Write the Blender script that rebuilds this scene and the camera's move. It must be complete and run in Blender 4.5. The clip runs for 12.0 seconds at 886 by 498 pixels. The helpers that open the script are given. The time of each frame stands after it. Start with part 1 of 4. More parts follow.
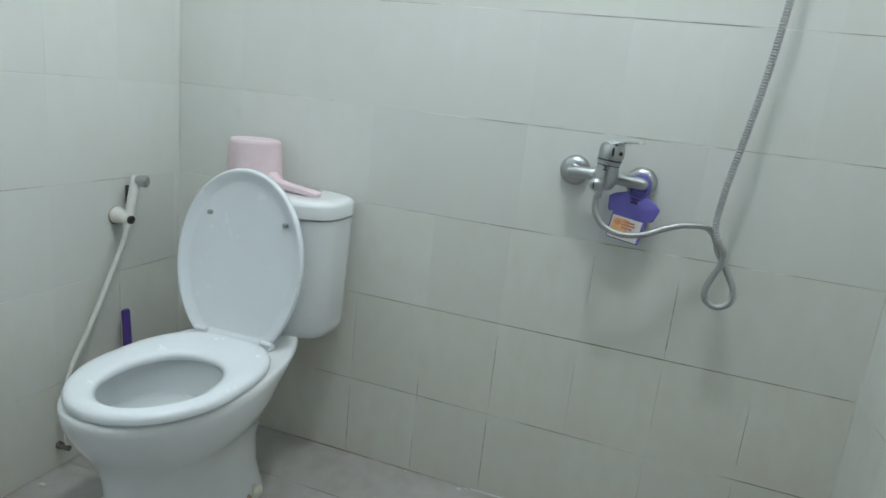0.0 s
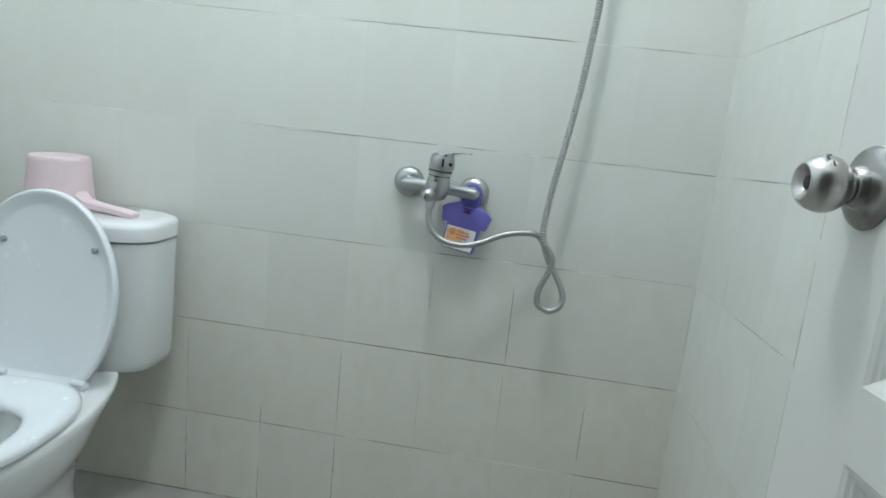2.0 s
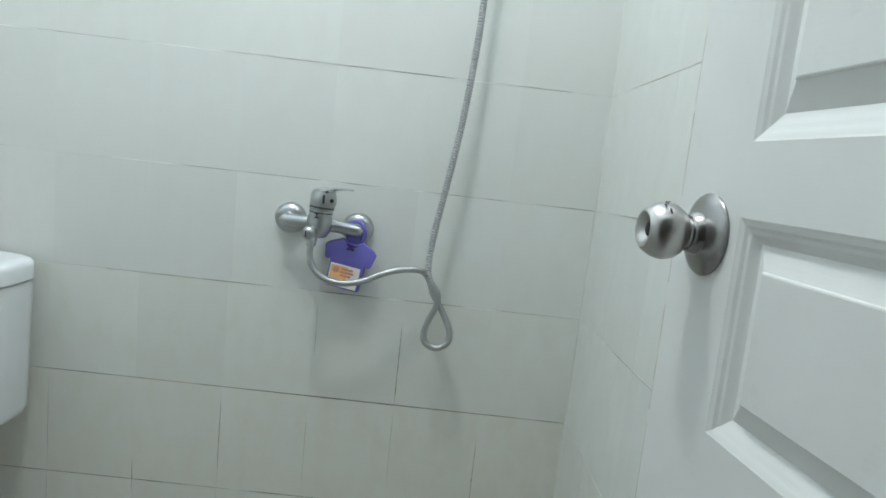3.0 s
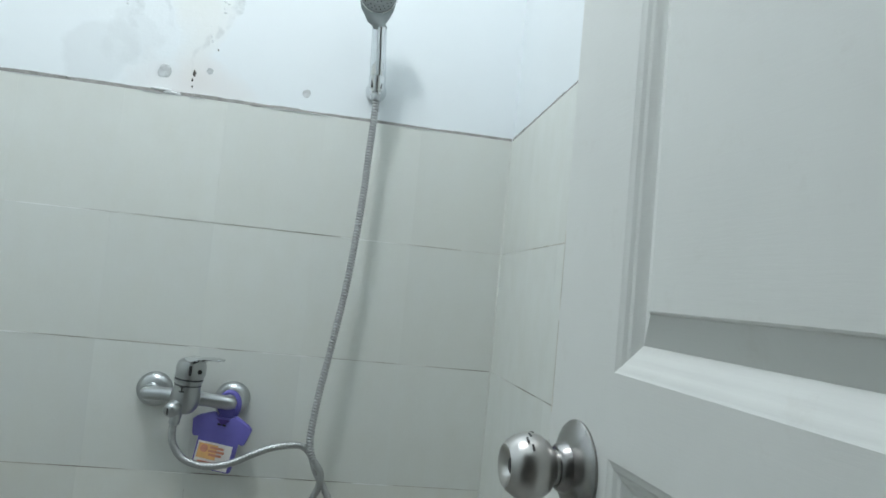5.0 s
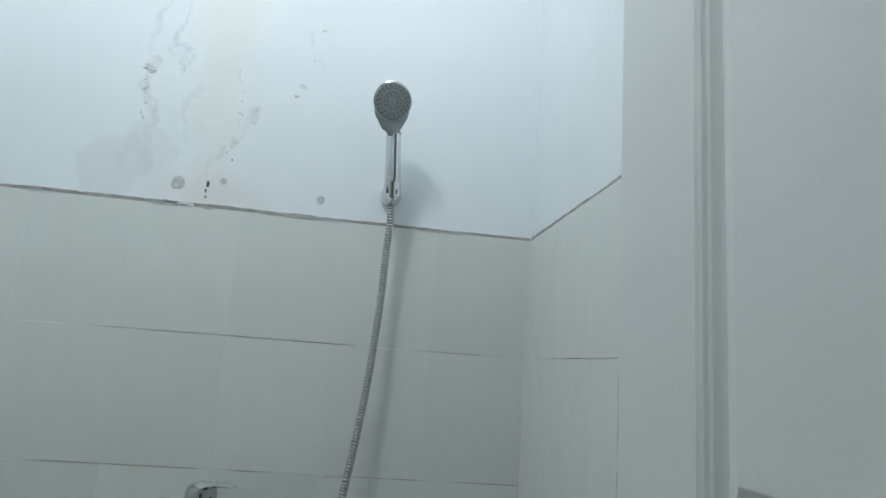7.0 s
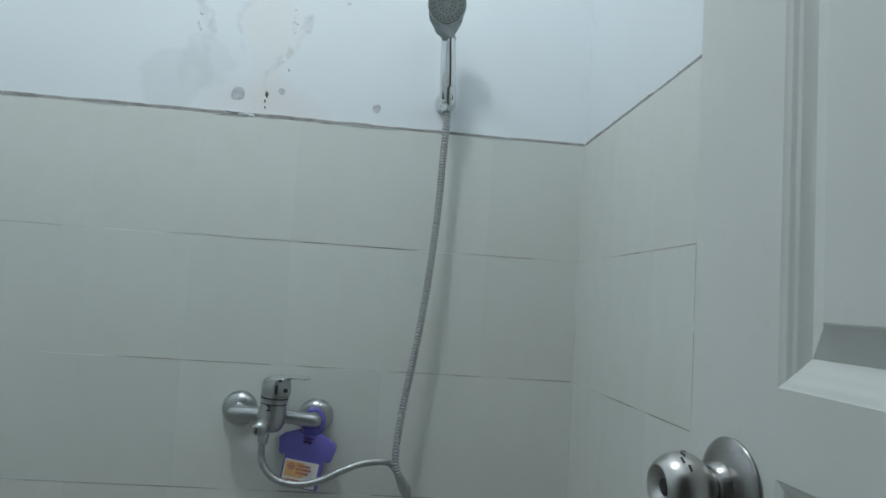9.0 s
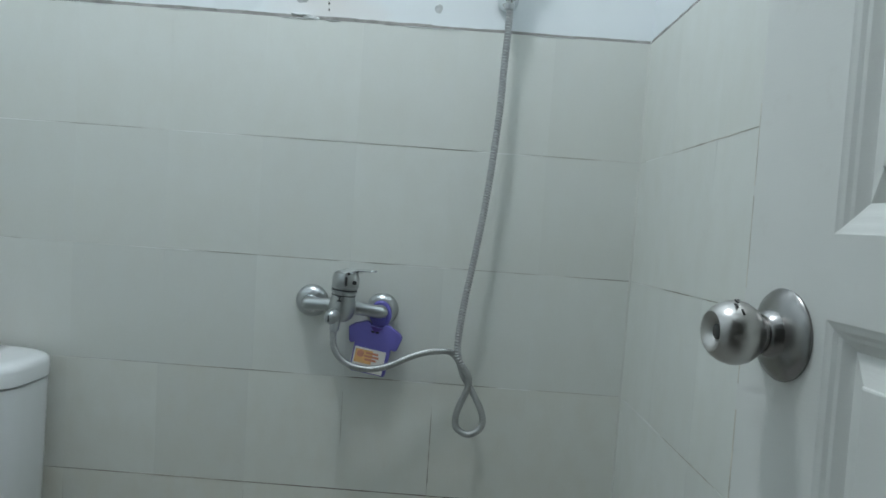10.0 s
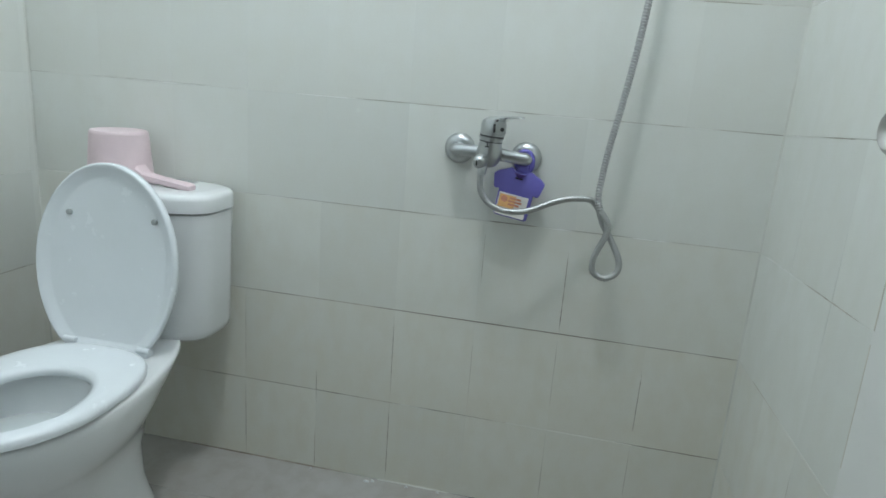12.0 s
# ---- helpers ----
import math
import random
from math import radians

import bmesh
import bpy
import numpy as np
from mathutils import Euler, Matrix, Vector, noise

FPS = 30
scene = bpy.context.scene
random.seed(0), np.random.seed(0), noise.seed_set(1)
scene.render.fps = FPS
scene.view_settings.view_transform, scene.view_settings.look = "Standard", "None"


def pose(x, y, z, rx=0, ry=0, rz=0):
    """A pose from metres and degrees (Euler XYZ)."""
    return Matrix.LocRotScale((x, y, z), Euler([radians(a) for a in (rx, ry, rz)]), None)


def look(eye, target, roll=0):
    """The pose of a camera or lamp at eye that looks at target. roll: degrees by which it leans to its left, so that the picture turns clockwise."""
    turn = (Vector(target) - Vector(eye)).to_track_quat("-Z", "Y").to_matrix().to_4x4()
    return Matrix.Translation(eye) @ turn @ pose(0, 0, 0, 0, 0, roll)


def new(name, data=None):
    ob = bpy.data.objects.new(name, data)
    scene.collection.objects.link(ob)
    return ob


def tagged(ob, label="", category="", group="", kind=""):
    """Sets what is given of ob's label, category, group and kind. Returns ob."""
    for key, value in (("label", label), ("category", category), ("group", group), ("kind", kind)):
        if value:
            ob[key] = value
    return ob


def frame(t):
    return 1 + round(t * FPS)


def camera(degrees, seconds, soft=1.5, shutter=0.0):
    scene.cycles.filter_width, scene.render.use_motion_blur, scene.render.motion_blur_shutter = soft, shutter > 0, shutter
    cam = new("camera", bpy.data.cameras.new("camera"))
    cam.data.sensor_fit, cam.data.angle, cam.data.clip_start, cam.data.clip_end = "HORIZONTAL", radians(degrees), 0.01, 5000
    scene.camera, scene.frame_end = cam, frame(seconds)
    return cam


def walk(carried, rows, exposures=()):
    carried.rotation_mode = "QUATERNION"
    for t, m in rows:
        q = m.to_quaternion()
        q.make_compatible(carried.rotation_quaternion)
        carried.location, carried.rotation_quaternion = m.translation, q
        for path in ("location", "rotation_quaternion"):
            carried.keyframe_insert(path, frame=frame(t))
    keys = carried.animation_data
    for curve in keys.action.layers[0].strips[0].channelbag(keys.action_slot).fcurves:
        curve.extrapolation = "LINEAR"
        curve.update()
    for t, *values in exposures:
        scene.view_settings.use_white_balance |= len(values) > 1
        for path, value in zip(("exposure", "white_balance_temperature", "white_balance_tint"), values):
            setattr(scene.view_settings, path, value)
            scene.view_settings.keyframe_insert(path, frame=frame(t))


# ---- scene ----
cam = camera(69.0, 12.0, soft=1.6)
PATH = [
    (0, (0.327, -1.519, 1.052), (-0.278, 0.329, 0.585), 6.2),
    (0.5, (0.346, -1.508, 1.058), (-0.17, 0.367, 0.593), 6.1),
    (1, (0.358, -1.5, 1.056), (-0.107, 0.387, 0.582), 5.9),
    (1.5, (0.372, -1.486, 1.059), (0.034, 0.435, 0.616), 6.0),
    (2, (0.395, -1.464, 1.068), (0.168, 0.481, 0.664), 6.0),
    (2.5, (0.419, -1.446, 1.081), (0.324, 0.522, 0.735), 6.3),
    (3, (0.454, -1.426, 1.092), (0.481, 0.552, 0.796), 6.3),
    (3.5, (0.498, -1.392, 1.113), (0.648, 0.592, 0.906), 6.0),
    (3.7, (0.51, -1.385, 1.123), (0.679, 0.601, 0.956), 6.4),
    (5.3, (0.517, -1.34, 1.2), (0.757, 0.641, 1.333), 5.3),
    (5.5, (0.514, -1.336, 1.206), (0.754, 0.643, 1.366), 5.1),
    (6, (0.509, -1.322, 1.223), (0.751, 0.65, 1.452), 4.9),
    (6.5, (0.497, -1.309, 1.244), (0.728, 0.655, 1.542), 4.5),
    (6.7, (0.49, -1.307, 1.249), (0.703, 0.656, 1.568), 4.1),
    (8.3, (0.454, -1.311, 1.221), (0.635, 0.666, 1.462), 4.2),
    (8.5, (0.442, -1.316, 1.214), (0.61, 0.666, 1.416), 4.0),
    (9, (0.438, -1.326, 1.191), (0.555, 0.668, 1.29), 3.6),
    (9.5, (0.434, -1.349, 1.156), (0.497, 0.65, 1.13), 3.1),
    (10, (0.431, -1.363, 1.13), (0.388, 0.632, 1.0), 3.8),
    (10.5, (0.421, -1.391, 1.105), (0.327, 0.594, 0.887), 3.3),
    (11, (0.409, -1.415, 1.081), (0.243, 0.555, 0.777), 4.1),
    (11.5, (0.391, -1.437, 1.061), (0.126, 0.505, 0.663), 4.6),
    (12, (0.388, -1.452, 1.053), (0.022, 0.45, 0.554), 4.4),
]
EXPOSURE = [(0, -0.12, 6500, 10), (1.5, 0.02, 6500, 10), (2.5, 0.06, 6500, 10), (3.5, -0.03, 6500, 10), (5.5, -0.5, 6450, 10), (6.5, -0.79, 6400, 10), (8.5, -0.97, 6270, 9), (9.5, -0.79, 6270, 9), (10, -0.63, 6300, 9), (10.5, -0.47, 6330, 9), (11, -0.37, 6380, 9), (11.5, -0.25, 6430, 10), (12, -0.09, 6480, 10)]
walk(cam, [(t, look(eye, target, roll)) for t, eye, target, roll in PATH], EXPOSURE)

# ---- light ----
FLOOR, CEIL, TOP = 0.023, 2.78, 1.50          # floor, ceiling, top of the wall tiles
XW, XE, YS = -1.000, 0.801, -1.470            # west and east wall faces, south wall face
LINES = [FLOOR, 0.25, 0.50, 0.75, 1.00, 1.25, TOP]


def north_line(k, x):
    """Height of the k-th level joint of the north wall: the tiler ran a little out of true."""
    a, b = ((0, 0), (0.001, -0.003), (0.003, -0.003), (0.002, -0.001), (0.002, -0.003), (0.0035, -0.007), (0.0040, -0.0140))[k]
    return LINES[k] + a + b * x


def east_line(k, u):
    """The same for the east wall, u metres out of the corner, where the courses climb."""
    return north_line(k, XE) + (0, 0.035, 0.040, 0.045, 0.048, 0.018, 0.010)[k] * min(u, 0.7)


def west_line(k, u):
    return LINES[k] + (0.018 if k == 6 else 0.0)


world = bpy.data.worlds.new("world")
world.use_nodes = True
world.node_tree.nodes["Background"].inputs[0].default_value = (0.62, 0.75, 0.80, 1)
world.node_tree.nodes["Background"].inputs[1].default_value = 0.005
scene.world = world


def lamp(name, place, watts, size, colour):
    data = bpy.data.lights.new(name, "POINT")
    data.energy, data.shadow_soft_size, data.color = watts, size, colour
    ob = new(name, data)
    ob.location = place
    return ob


LAMP = (0.090, -0.695, 2.642)
lamp("bulb_light", LAMP, 38.5, 0.085, (0.965, 1.0, 1.015))

# ---- materials ----


def nodes_of(name):
    m = bpy.data.materials.new(name)
    m.use_nodes = True
    t = m.node_tree
    return m, t, t.nodes["Principled BSDF"]


def noise_node(t, scale, detail=3.0, rough=0.55, coords="Object", offset=None, stretch=None):
    tc = t.nodes.new("ShaderNodeTexCoord")
    n = t.nodes.new("ShaderNodeTexNoise")
    n.inputs["Scale"].default_value, n.inputs["Detail"].default_value = scale, detail
    n.inputs["Roughness"].default_value = rough
    link = tc.outputs[coords]
    if stretch or offset:
        mp = t.nodes.new("ShaderNodeMapping")
        mp.inputs["Scale"].default_value = stretch or (1, 1, 1)
        mp.inputs["Location"].default_value = offset or (0, 0, 0)
        t.links.new(link, mp.inputs["Vector"])
        link = mp.outputs[0]
    t.links.new(link, n.inputs["Vector"])
    return n.outputs["Fac"]


def ramp(t, fac, stops):
    r = t.nodes.new("ShaderNodeValToRGB")
    while len(r.color_ramp.elements) < len(stops):
        r.color_ramp.elements.new(0.5)
    for e, (p, c) in zip(r.color_ramp.elements, stops):
        e.position, e.color = p, (*c, 1) if len(c) == 3 else c
    t.links.new(fac, r.inputs[0])
    return r.outputs[0]


def grey(v):
    return (v, v, v)


def mixed(t, fac, a, b, mode="MIX"):
    n = t.nodes.new("ShaderNodeMix")
    n.data_type, n.blend_type = "RGBA", mode
    for socket, v in ((n.inputs[0], fac), (n.inputs[6], a), (n.inputs[7], b)):
        if isinstance(v, (int, float)):
            socket.default_value = v
        elif isinstance(v, tuple):
            socket.default_value = (*v, 1)
        else:
            t.links.new(v, socket)
    return n.outputs[2]


def bumped(t, shader, height, strength, distance=0.002):
    b = t.nodes.new("ShaderNodeBump")
    b.inputs["Strength"].default_value, b.inputs["Distance"].default_value = strength, distance
    t.links.new(height, b.inputs["Height"])
    t.links.new(b.outputs[0], shader.inputs["Normal"])


def simple(name, colour, rough, metal=0.0, vary=0.08, scale=12.0, bump=0.0, bump_scale=120.0, coat=0.0, spec=0.5, dirt=None):
    """A surface with slow and fine variation of its colour and gloss."""
    m, t, s = nodes_of(name)
    lo, hi = tuple(c * (1 - vary) for c in colour), tuple(min(1, c * (1 + vary)) for c in colour)
    col = ramp(t, noise_node(t, scale), [(0.3, lo), (0.7, hi)])
    fine = ramp(t, noise_node(t, scale * 14, 4), [(0.25, grey(1 - vary * 0.4)), (0.75, grey(1.0))])
    col = mixed(t, 1.0, col, fine, "MULTIPLY")
    if dirt:
        mask = ramp(t, noise_node(t, 22, 5, 0.7, offset=(3, 1, 2)), [(0.62, grey(0)), (0.80, grey(0.55))])
        col = mixed(t, mask, col, dirt)
    t.links.new(col, s.inputs["Base Color"])
    r = ramp(t, noise_node(t, scale * 5, 3, offset=(5, 2, 7)), [(0.3, grey(max(0.02, rough * (0.99 if metal else 0.95)))), (0.7, grey(min(1, rough * (1.01 if metal else 1.06))))])
    t.links.new(r, s.inputs["Roughness"])
    s.inputs["Metallic"].default_value = metal
    s.inputs["Coat Weight"].default_value = coat
    s.inputs["Specular IOR Level"].default_value = spec
    if bump:
        bumped(t, s, noise_node(t, bump_scale, 3), bump)
    return m


def tile_material(name, base, warm, rough, wear):
    """Glazed tile: each piece a little different, cloudy, with soap film."""
    m, t, s = nodes_of(name)
    info = t.nodes.new("ShaderNodeObjectInfo")
    tone = ramp(t, info.outputs["Random"], [(0.0, tuple(c * 0.95 for c in base)), (0.5, base), (1.0, tuple(c * 1.03 for c in base))])
    cloud = ramp(t, noise_node(t, 3.2, 4, coords="Object"), [(0.35, grey(0)), (0.75, grey(0.8))])
    geo = t.nodes.new("ShaderNodeNewGeometry")
    streak = t.nodes.new("ShaderNodeTexNoise")
    mp = t.nodes.new("ShaderNodeMapping")
    mp.inputs["Scale"].default_value = (4.5, 4.5, 2.6)
    t.links.new(geo.outputs["Position"], mp.inputs["Vector"])
    t.links.new(mp.outputs[0], streak.inputs["Vector"])
    streak.inputs["Detail"].default_value = 4
    film = ramp(t, streak.outputs["Fac"], [(0.40, grey(0)), (0.80, grey(wear))])
    col = mixed(t, cloud, tone, tuple(0.5 * (a + b) for a, b in zip(base, warm)))
    col = mixed(t, film, col, warm)
    speck = ramp(t, noise_node(t, 160, 3, coords="Object"), [(0.2, grey(0.985)), (0.6, grey(1.0))])
    col = mixed(t, 1.0, col, speck, "MULTIPLY")
    t.links.new(col, s.inputs["Base Color"])
    gloss = ramp(t, streak.outputs["Fac"], [(0.3, grey(rough)), (0.75, grey(min(1, rough * 1.5)))])
    t.links.new(gloss, s.inputs["Roughness"])
    s.inputs["Specular IOR Level"].default_value = 0.4
    bumped(t, s, noise_node(t, 9, 2, coords="Object"), 0.25, 0.003)
    return m


def grout_material(name, pale, dark, low, high):
    """Cement joints, clean in some stretches and black with mould in others."""
    m, t, s = nodes_of(name)
    geo = t.nodes.new("ShaderNodeNewGeometry")
    n = t.nodes.new("ShaderNodeTexNoise")
    n.inputs["Scale"].default_value, n.inputs["Detail"].default_value = 5.5, 5
    t.links.new(geo.outputs["Position"], n.inputs["Vector"])
    t.links.new(ramp(t, n.outputs["Fac"], [(low, pale), (high, dark)]), s.inputs["Base Color"])
    s.inputs["Roughness"].default_value = 0.9
    return m


def paint_material(name, base):
    """Matt wall paint with faint roller marks."""
    m, t, s = nodes_of(name)
    col = ramp(t, noise_node(t, 2.2, 4), [(0.3, tuple(c * 0.95 for c in base)), (0.7, base)])
    t.links.new(col, s.inputs["Base Color"])
    s.inputs["Roughness"].default_value = 0.75
    bumped(t, s, noise_node(t, 90, 4), 0.12)
    return m


def damp_paint_material(name, base):
    """Matt white paint with a damp, peeling patch: a buff band, grey runs and blisters."""
    m, t, s = nodes_of(name)
    geo = t.nodes.new("ShaderNodeNewGeometry")
    sep = t.nodes.new("ShaderNodeSeparateXYZ")
    warp = t.nodes.new("ShaderNodeTexNoise")
    warp.inputs["Scale"].default_value, warp.inputs["Detail"].default_value = 9, 5
    t.links.new(geo.outputs["Position"], warp.inputs["Vector"])
    add = t.nodes.new("ShaderNodeVectorMath")
    add.operation = "MULTIPLY_ADD"
    t.links.new(warp.outputs["Color"], add.inputs[0])
    add.inputs[1].default_value = (0.15, 0.0, 0.16)
    t.links.new(geo.outputs["Position"], add.inputs[2])
    t.links.new(add.outputs[0], sep.inputs[0])

    def blob(cx, cz, rx, rz, soft=0.5):
        parts = []
        for socket, c, r in ((sep.outputs["X"], cx + 0.075, rx), (sep.outputs["Z"], cz + 0.08, rz)):
            a = t.nodes.new("ShaderNodeMath")
            a.operation = "SUBTRACT"
            t.links.new(socket, a.inputs[0])
            a.inputs[1].default_value = c
            b = t.nodes.new("ShaderNodeMath")
            b.operation = "DIVIDE"
            t.links.new(a.outputs[0], b.inputs[0])
            b.inputs[1].default_value = r
            c2 = t.nodes.new("ShaderNodeMath")
            c2.operation = "POWER"
            t.links.new(b.outputs[0], c2.inputs[0])
            c2.inputs[1].default_value = 2
            parts.append(c2.outputs[0])
        total = t.nodes.new("ShaderNodeMath")
        t.links.new(parts[0], total.inputs[0])
        t.links.new(parts[1], total.inputs[1])
        return ramp(t, total.outputs[0], [(1 - soft, grey(1)), (1.0, grey(0))])

    grain = ramp(t, noise_node(t, 38, 5, 0.7), [(0.42, grey(0.15)), (0.62, grey(1))])
    col = ramp(t, noise_node(t, 2.4, 4), [(0.3, tuple(c * 0.96 for c in base)), (0.7, base)])
    col = mixed(t, mixed(t, 1.0, blob(0.14, 1.84, 0.075, 0.36, 0.9), grey(0.36), "MULTIPLY"), col, (0.82, 0.79, 0.70))
    col = mixed(t, mixed(t, 1.0, blob(0.13, 1.530, 0.13, 0.075, 0.95), grey(0.36), "MULTIPLY"), col, (0.80, 0.71, 0.66))
    for cx, cz, rx, rz, k in ((-0.055, 1.560, 0.070, 0.075, 0.16), (0.005, 1.600, 0.045, 0.050, 0.11)):
        col = mixed(t, mixed(t, 1.0, blob(cx, cz, rx, rz, 0.35), grey(k), "MULTIPLY"), col, (0.50, 0.53, 0.53))
    for cx, cz, rx, rz, k in ((-0.006, 1.83, 0.012, 0.19, 0.55), (0.002, 1.66, 0.010, 0.08, 0.5), (0.052, 1.835, 0.010, 0.06, 0.7), (0.036, 1.80, 0.007, 0.035, 0.6), (0.068, 1.675, 0.010, 0.05, 0.45), (0.075, 1.745, 0.018, 0.03, 0.3),
                              (0.202, 1.712, 0.013, 0.020, 0.75), (0.188, 1.684, 0.010, 0.022, 0.7), (0.170, 1.652, 0.013, 0.018, 0.6), (0.150, 1.622, 0.008, 0.028, 0.5), (0.140, 1.585, 0.006, 0.030, 0.4),
                              (0.293, 1.757, 0.012, 0.008, 0.8), (0.320, 1.84, 0.014, 0.008, 0.35), (0.30, 1.90, 0.012, 0.030, 0.3), (0.056, 1.93, 0.012, 0.06, 0.6), (0.19, 1.768, 0.004, 0.005, 0.8)):
        mask = mixed(t, 1.0, blob(cx, cz, rx, rz, 0.7), grain, "MULTIPLY")
        col = mixed(t, mixed(t, 1.0, mask, grey(k * 0.48), "MULTIPLY"), col, (0.36, 0.385, 0.39))
    t.links.new(col, s.inputs["Base Color"])
    s.inputs["Roughness"].default_value = 0.8
    peel = mixed(t, 1.0, blob(0.06, 1.75, 0.17, 0.30, 0.9), noise_node(t, 55, 5, 0.75), "MULTIPLY")
    bumped(t, s, peel, 0.35, 0.003)
    return m


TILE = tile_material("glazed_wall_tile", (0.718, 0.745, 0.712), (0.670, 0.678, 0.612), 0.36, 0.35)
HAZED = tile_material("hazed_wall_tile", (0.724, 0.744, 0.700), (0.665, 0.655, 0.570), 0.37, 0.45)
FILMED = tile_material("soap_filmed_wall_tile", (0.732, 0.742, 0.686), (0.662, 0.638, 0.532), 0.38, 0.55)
FLOOR_TILE = tile_material("floor_tile", (0.42, 0.42, 0.408), (0.31, 0.28, 0.235), 0.36, 0.55)
GROUT = grout_material("pale_grout", (0.70, 0.72, 0.68), (0.58, 0.59, 0.54), 0.40, 0.75)
GROUT_DIRTY = grout_material("dirty_grout", (0.74, 0.75, 0.71), (0.24, 0.21, 0.18), 0.44, 0.64)
GROUT_WHITE = grout_material("fresh_grout", (0.84, 0.86, 0.84), (0.62, 0.61, 0.56), 0.50, 0.72)
GROUT_RUN = grout_material("stained_grout", (0.54, 0.50, 0.43), (0.17, 0.14, 0.11), 0.34, 0.60)
GROUT_FAINT = grout_material("lightly_stained_grout", (0.62, 0.60, 0.54), (0.30, 0.27, 0.225), 0.36, 0.62)
FLOOR_GROUT = grout_material("floor_grout", (0.42, 0.43, 0.41), (0.06, 0.05, 0.045), 0.40, 0.62)
# lack of light in the unseen hall is put into this grey
HALL = paint_material("darkened_hall_paint", (0.42, 0.41, 0.38))
# the ceiling is never in view; darkened to weaken the ambient bounce
CEILING_DARKENED = paint_material("darkened_ceiling", (0.54, 0.585, 0.60))
# south wall is out of view; its colour is lowered to cut bounce light
SOUTH_DARKENED = paint_material("darkened_doorway_wall", (0.62, 0.66, 0.67))
PAINT = paint_material("white_wall_paint", (0.81, 0.86, 0.88))
DAMP = damp_paint_material("damp_wall_paint", (0.835, 0.885, 0.905))
MORTAR = simple("rough_mortar", (0.30, 0.295, 0.28), 0.95, vary=0.3, scale=30, bump=0.8, bump_scale=160)
CERAMIC = simple("white_ceramic", (0.80, 0.83, 0.84), 0.10, vary=0.025, scale=4, coat=0.3)
SEAT = simple("white_plastic", (0.80, 0.85, 0.88), 0.26, vary=0.02, scale=6)
BUFF = simple("stained_plug", (0.42, 0.33, 0.22), 0.7, vary=0.35, scale=60)
CAPWHITE = simple("yellowed_plastic", (0.70, 0.68, 0.58), 0.4, vary=0.1, scale=40)
CHROME = simple("worn_chrome", (0.47, 0.49, 0.495), 0.31, 1.0, vary=0.012, scale=12)
BRIGHT = simple("polished_chrome", (0.74, 0.76, 0.77), 0.06, 1.0, vary=0.015, scale=25)
HOSE = simple("steel_hose", (0.46, 0.47, 0.47), 0.44, 1.0, vary=0.04, scale=40)
STEEL = simple("brushed_steel", (0.48, 0.47, 0.455), 0.28, 1.0, vary=0.02, scale=30)
ROSE = simple("dull_brushed_steel", (0.31, 0.305, 0.30), 0.27, 1.0, vary=0.02, scale=30)
DARK = simple("black_plastic", (0.03, 0.03, 0.032), 0.45, vary=0.2)
NOZZLE = simple("grey_nozzle_plate", (0.33, 0.36, 0.36), 0.4, vary=0.06, scale=40)
GRIMY = simple("grimy_brown_metal", (0.20, 0.18, 0.155), 0.6, 0.3, vary=0.3, scale=60)
WORN = simple("worn_bare_wood", (0.66, 0.635, 0.555), 0.7, vary=0.25, scale=30)
# near-black that paints the shade between the mixer's ribs
GROOVE_SHADE = simple("dark_groove_shade", (0.10, 0.105, 0.11), 0.4, 0.7, vary=0.1, scale=40)
NECK = simple("grey_plastic_neck", (0.25, 0.28, 0.28), 0.30, 0.3, vary=0.05, scale=40)
PURPLE = simple("violet_plastic", (0.165, 0.150, 0.52), 0.48, vary=0.07, scale=18)
VIOLET = simple("dark_violet_plastic", (0.085, 0.045, 0.26), 0.40, vary=0.1, scale=20)
CARD = simple("white_card", (0.86, 0.83, 0.80), 0.6, vary=0.03, scale=30)
ORANGE = simple("orange_print", (0.86, 0.52, 0.22), 0.6, vary=0.12, scale=60)
RED = simple("red_print", (0.68, 0.30, 0.20), 0.6, vary=0.15, scale=70)
BLUSH = simple("pale_pink_plastic", (0.76, 0.62, 0.65), 0.45, vary=0.05, scale=14, bump=0.05)
OFFWHITE = simple("aged_white_plastic", (0.70, 0.70, 0.66), 0.38, vary=0.06, scale=30, dirt=(0.40, 0.37, 0.30))
WATER, _t, _s = nodes_of("still_water")
_s.inputs["Base Color"].default_value = (0.72, 0.78, 0.78, 1)
_s.inputs["Roughness"].default_value = 0.03
bumped(_t, _s, noise_node(_t, 20, 1), 0.02)


def door_material():
    """White painted door skin with pressed wood grain along one way."""
    m, t, s = nodes_of("white_door_paint")
    col = ramp(t, noise_node(t, 5, 4), [(0.3, (0.715, 0.73, 0.704)), (0.7, (0.76, 0.775, 0.748))])
    grime = ramp(t, noise_node(t, 26, 5, 0.7, offset=(2, 4, 1)), [(0.58, grey(0)), (0.82, grey(0.32))])
    col = mixed(t, grime, col, (0.58, 0.56, 0.50))
    t.links.new(col, s.inputs["Base Color"])
    s.inputs["Roughness"].default_value = 0.38
    grain = noise_node(t, 1.0, 5, 0.65, stretch=(26, 60, 420))
    bumped(t, s, grain, 0.10, 0.0012)
    return m


DOORW = door_material()
BULB, _t, _s = nodes_of("lamp_glass")
_s.inputs["Base Color"].default_value = (0.9, 0.9, 0.9, 1)
_s.inputs["Emission Color"].default_value = (0.90, 1.0, 1.0, 1)
_s.inputs["Emission Strength"].default_value = 3.0

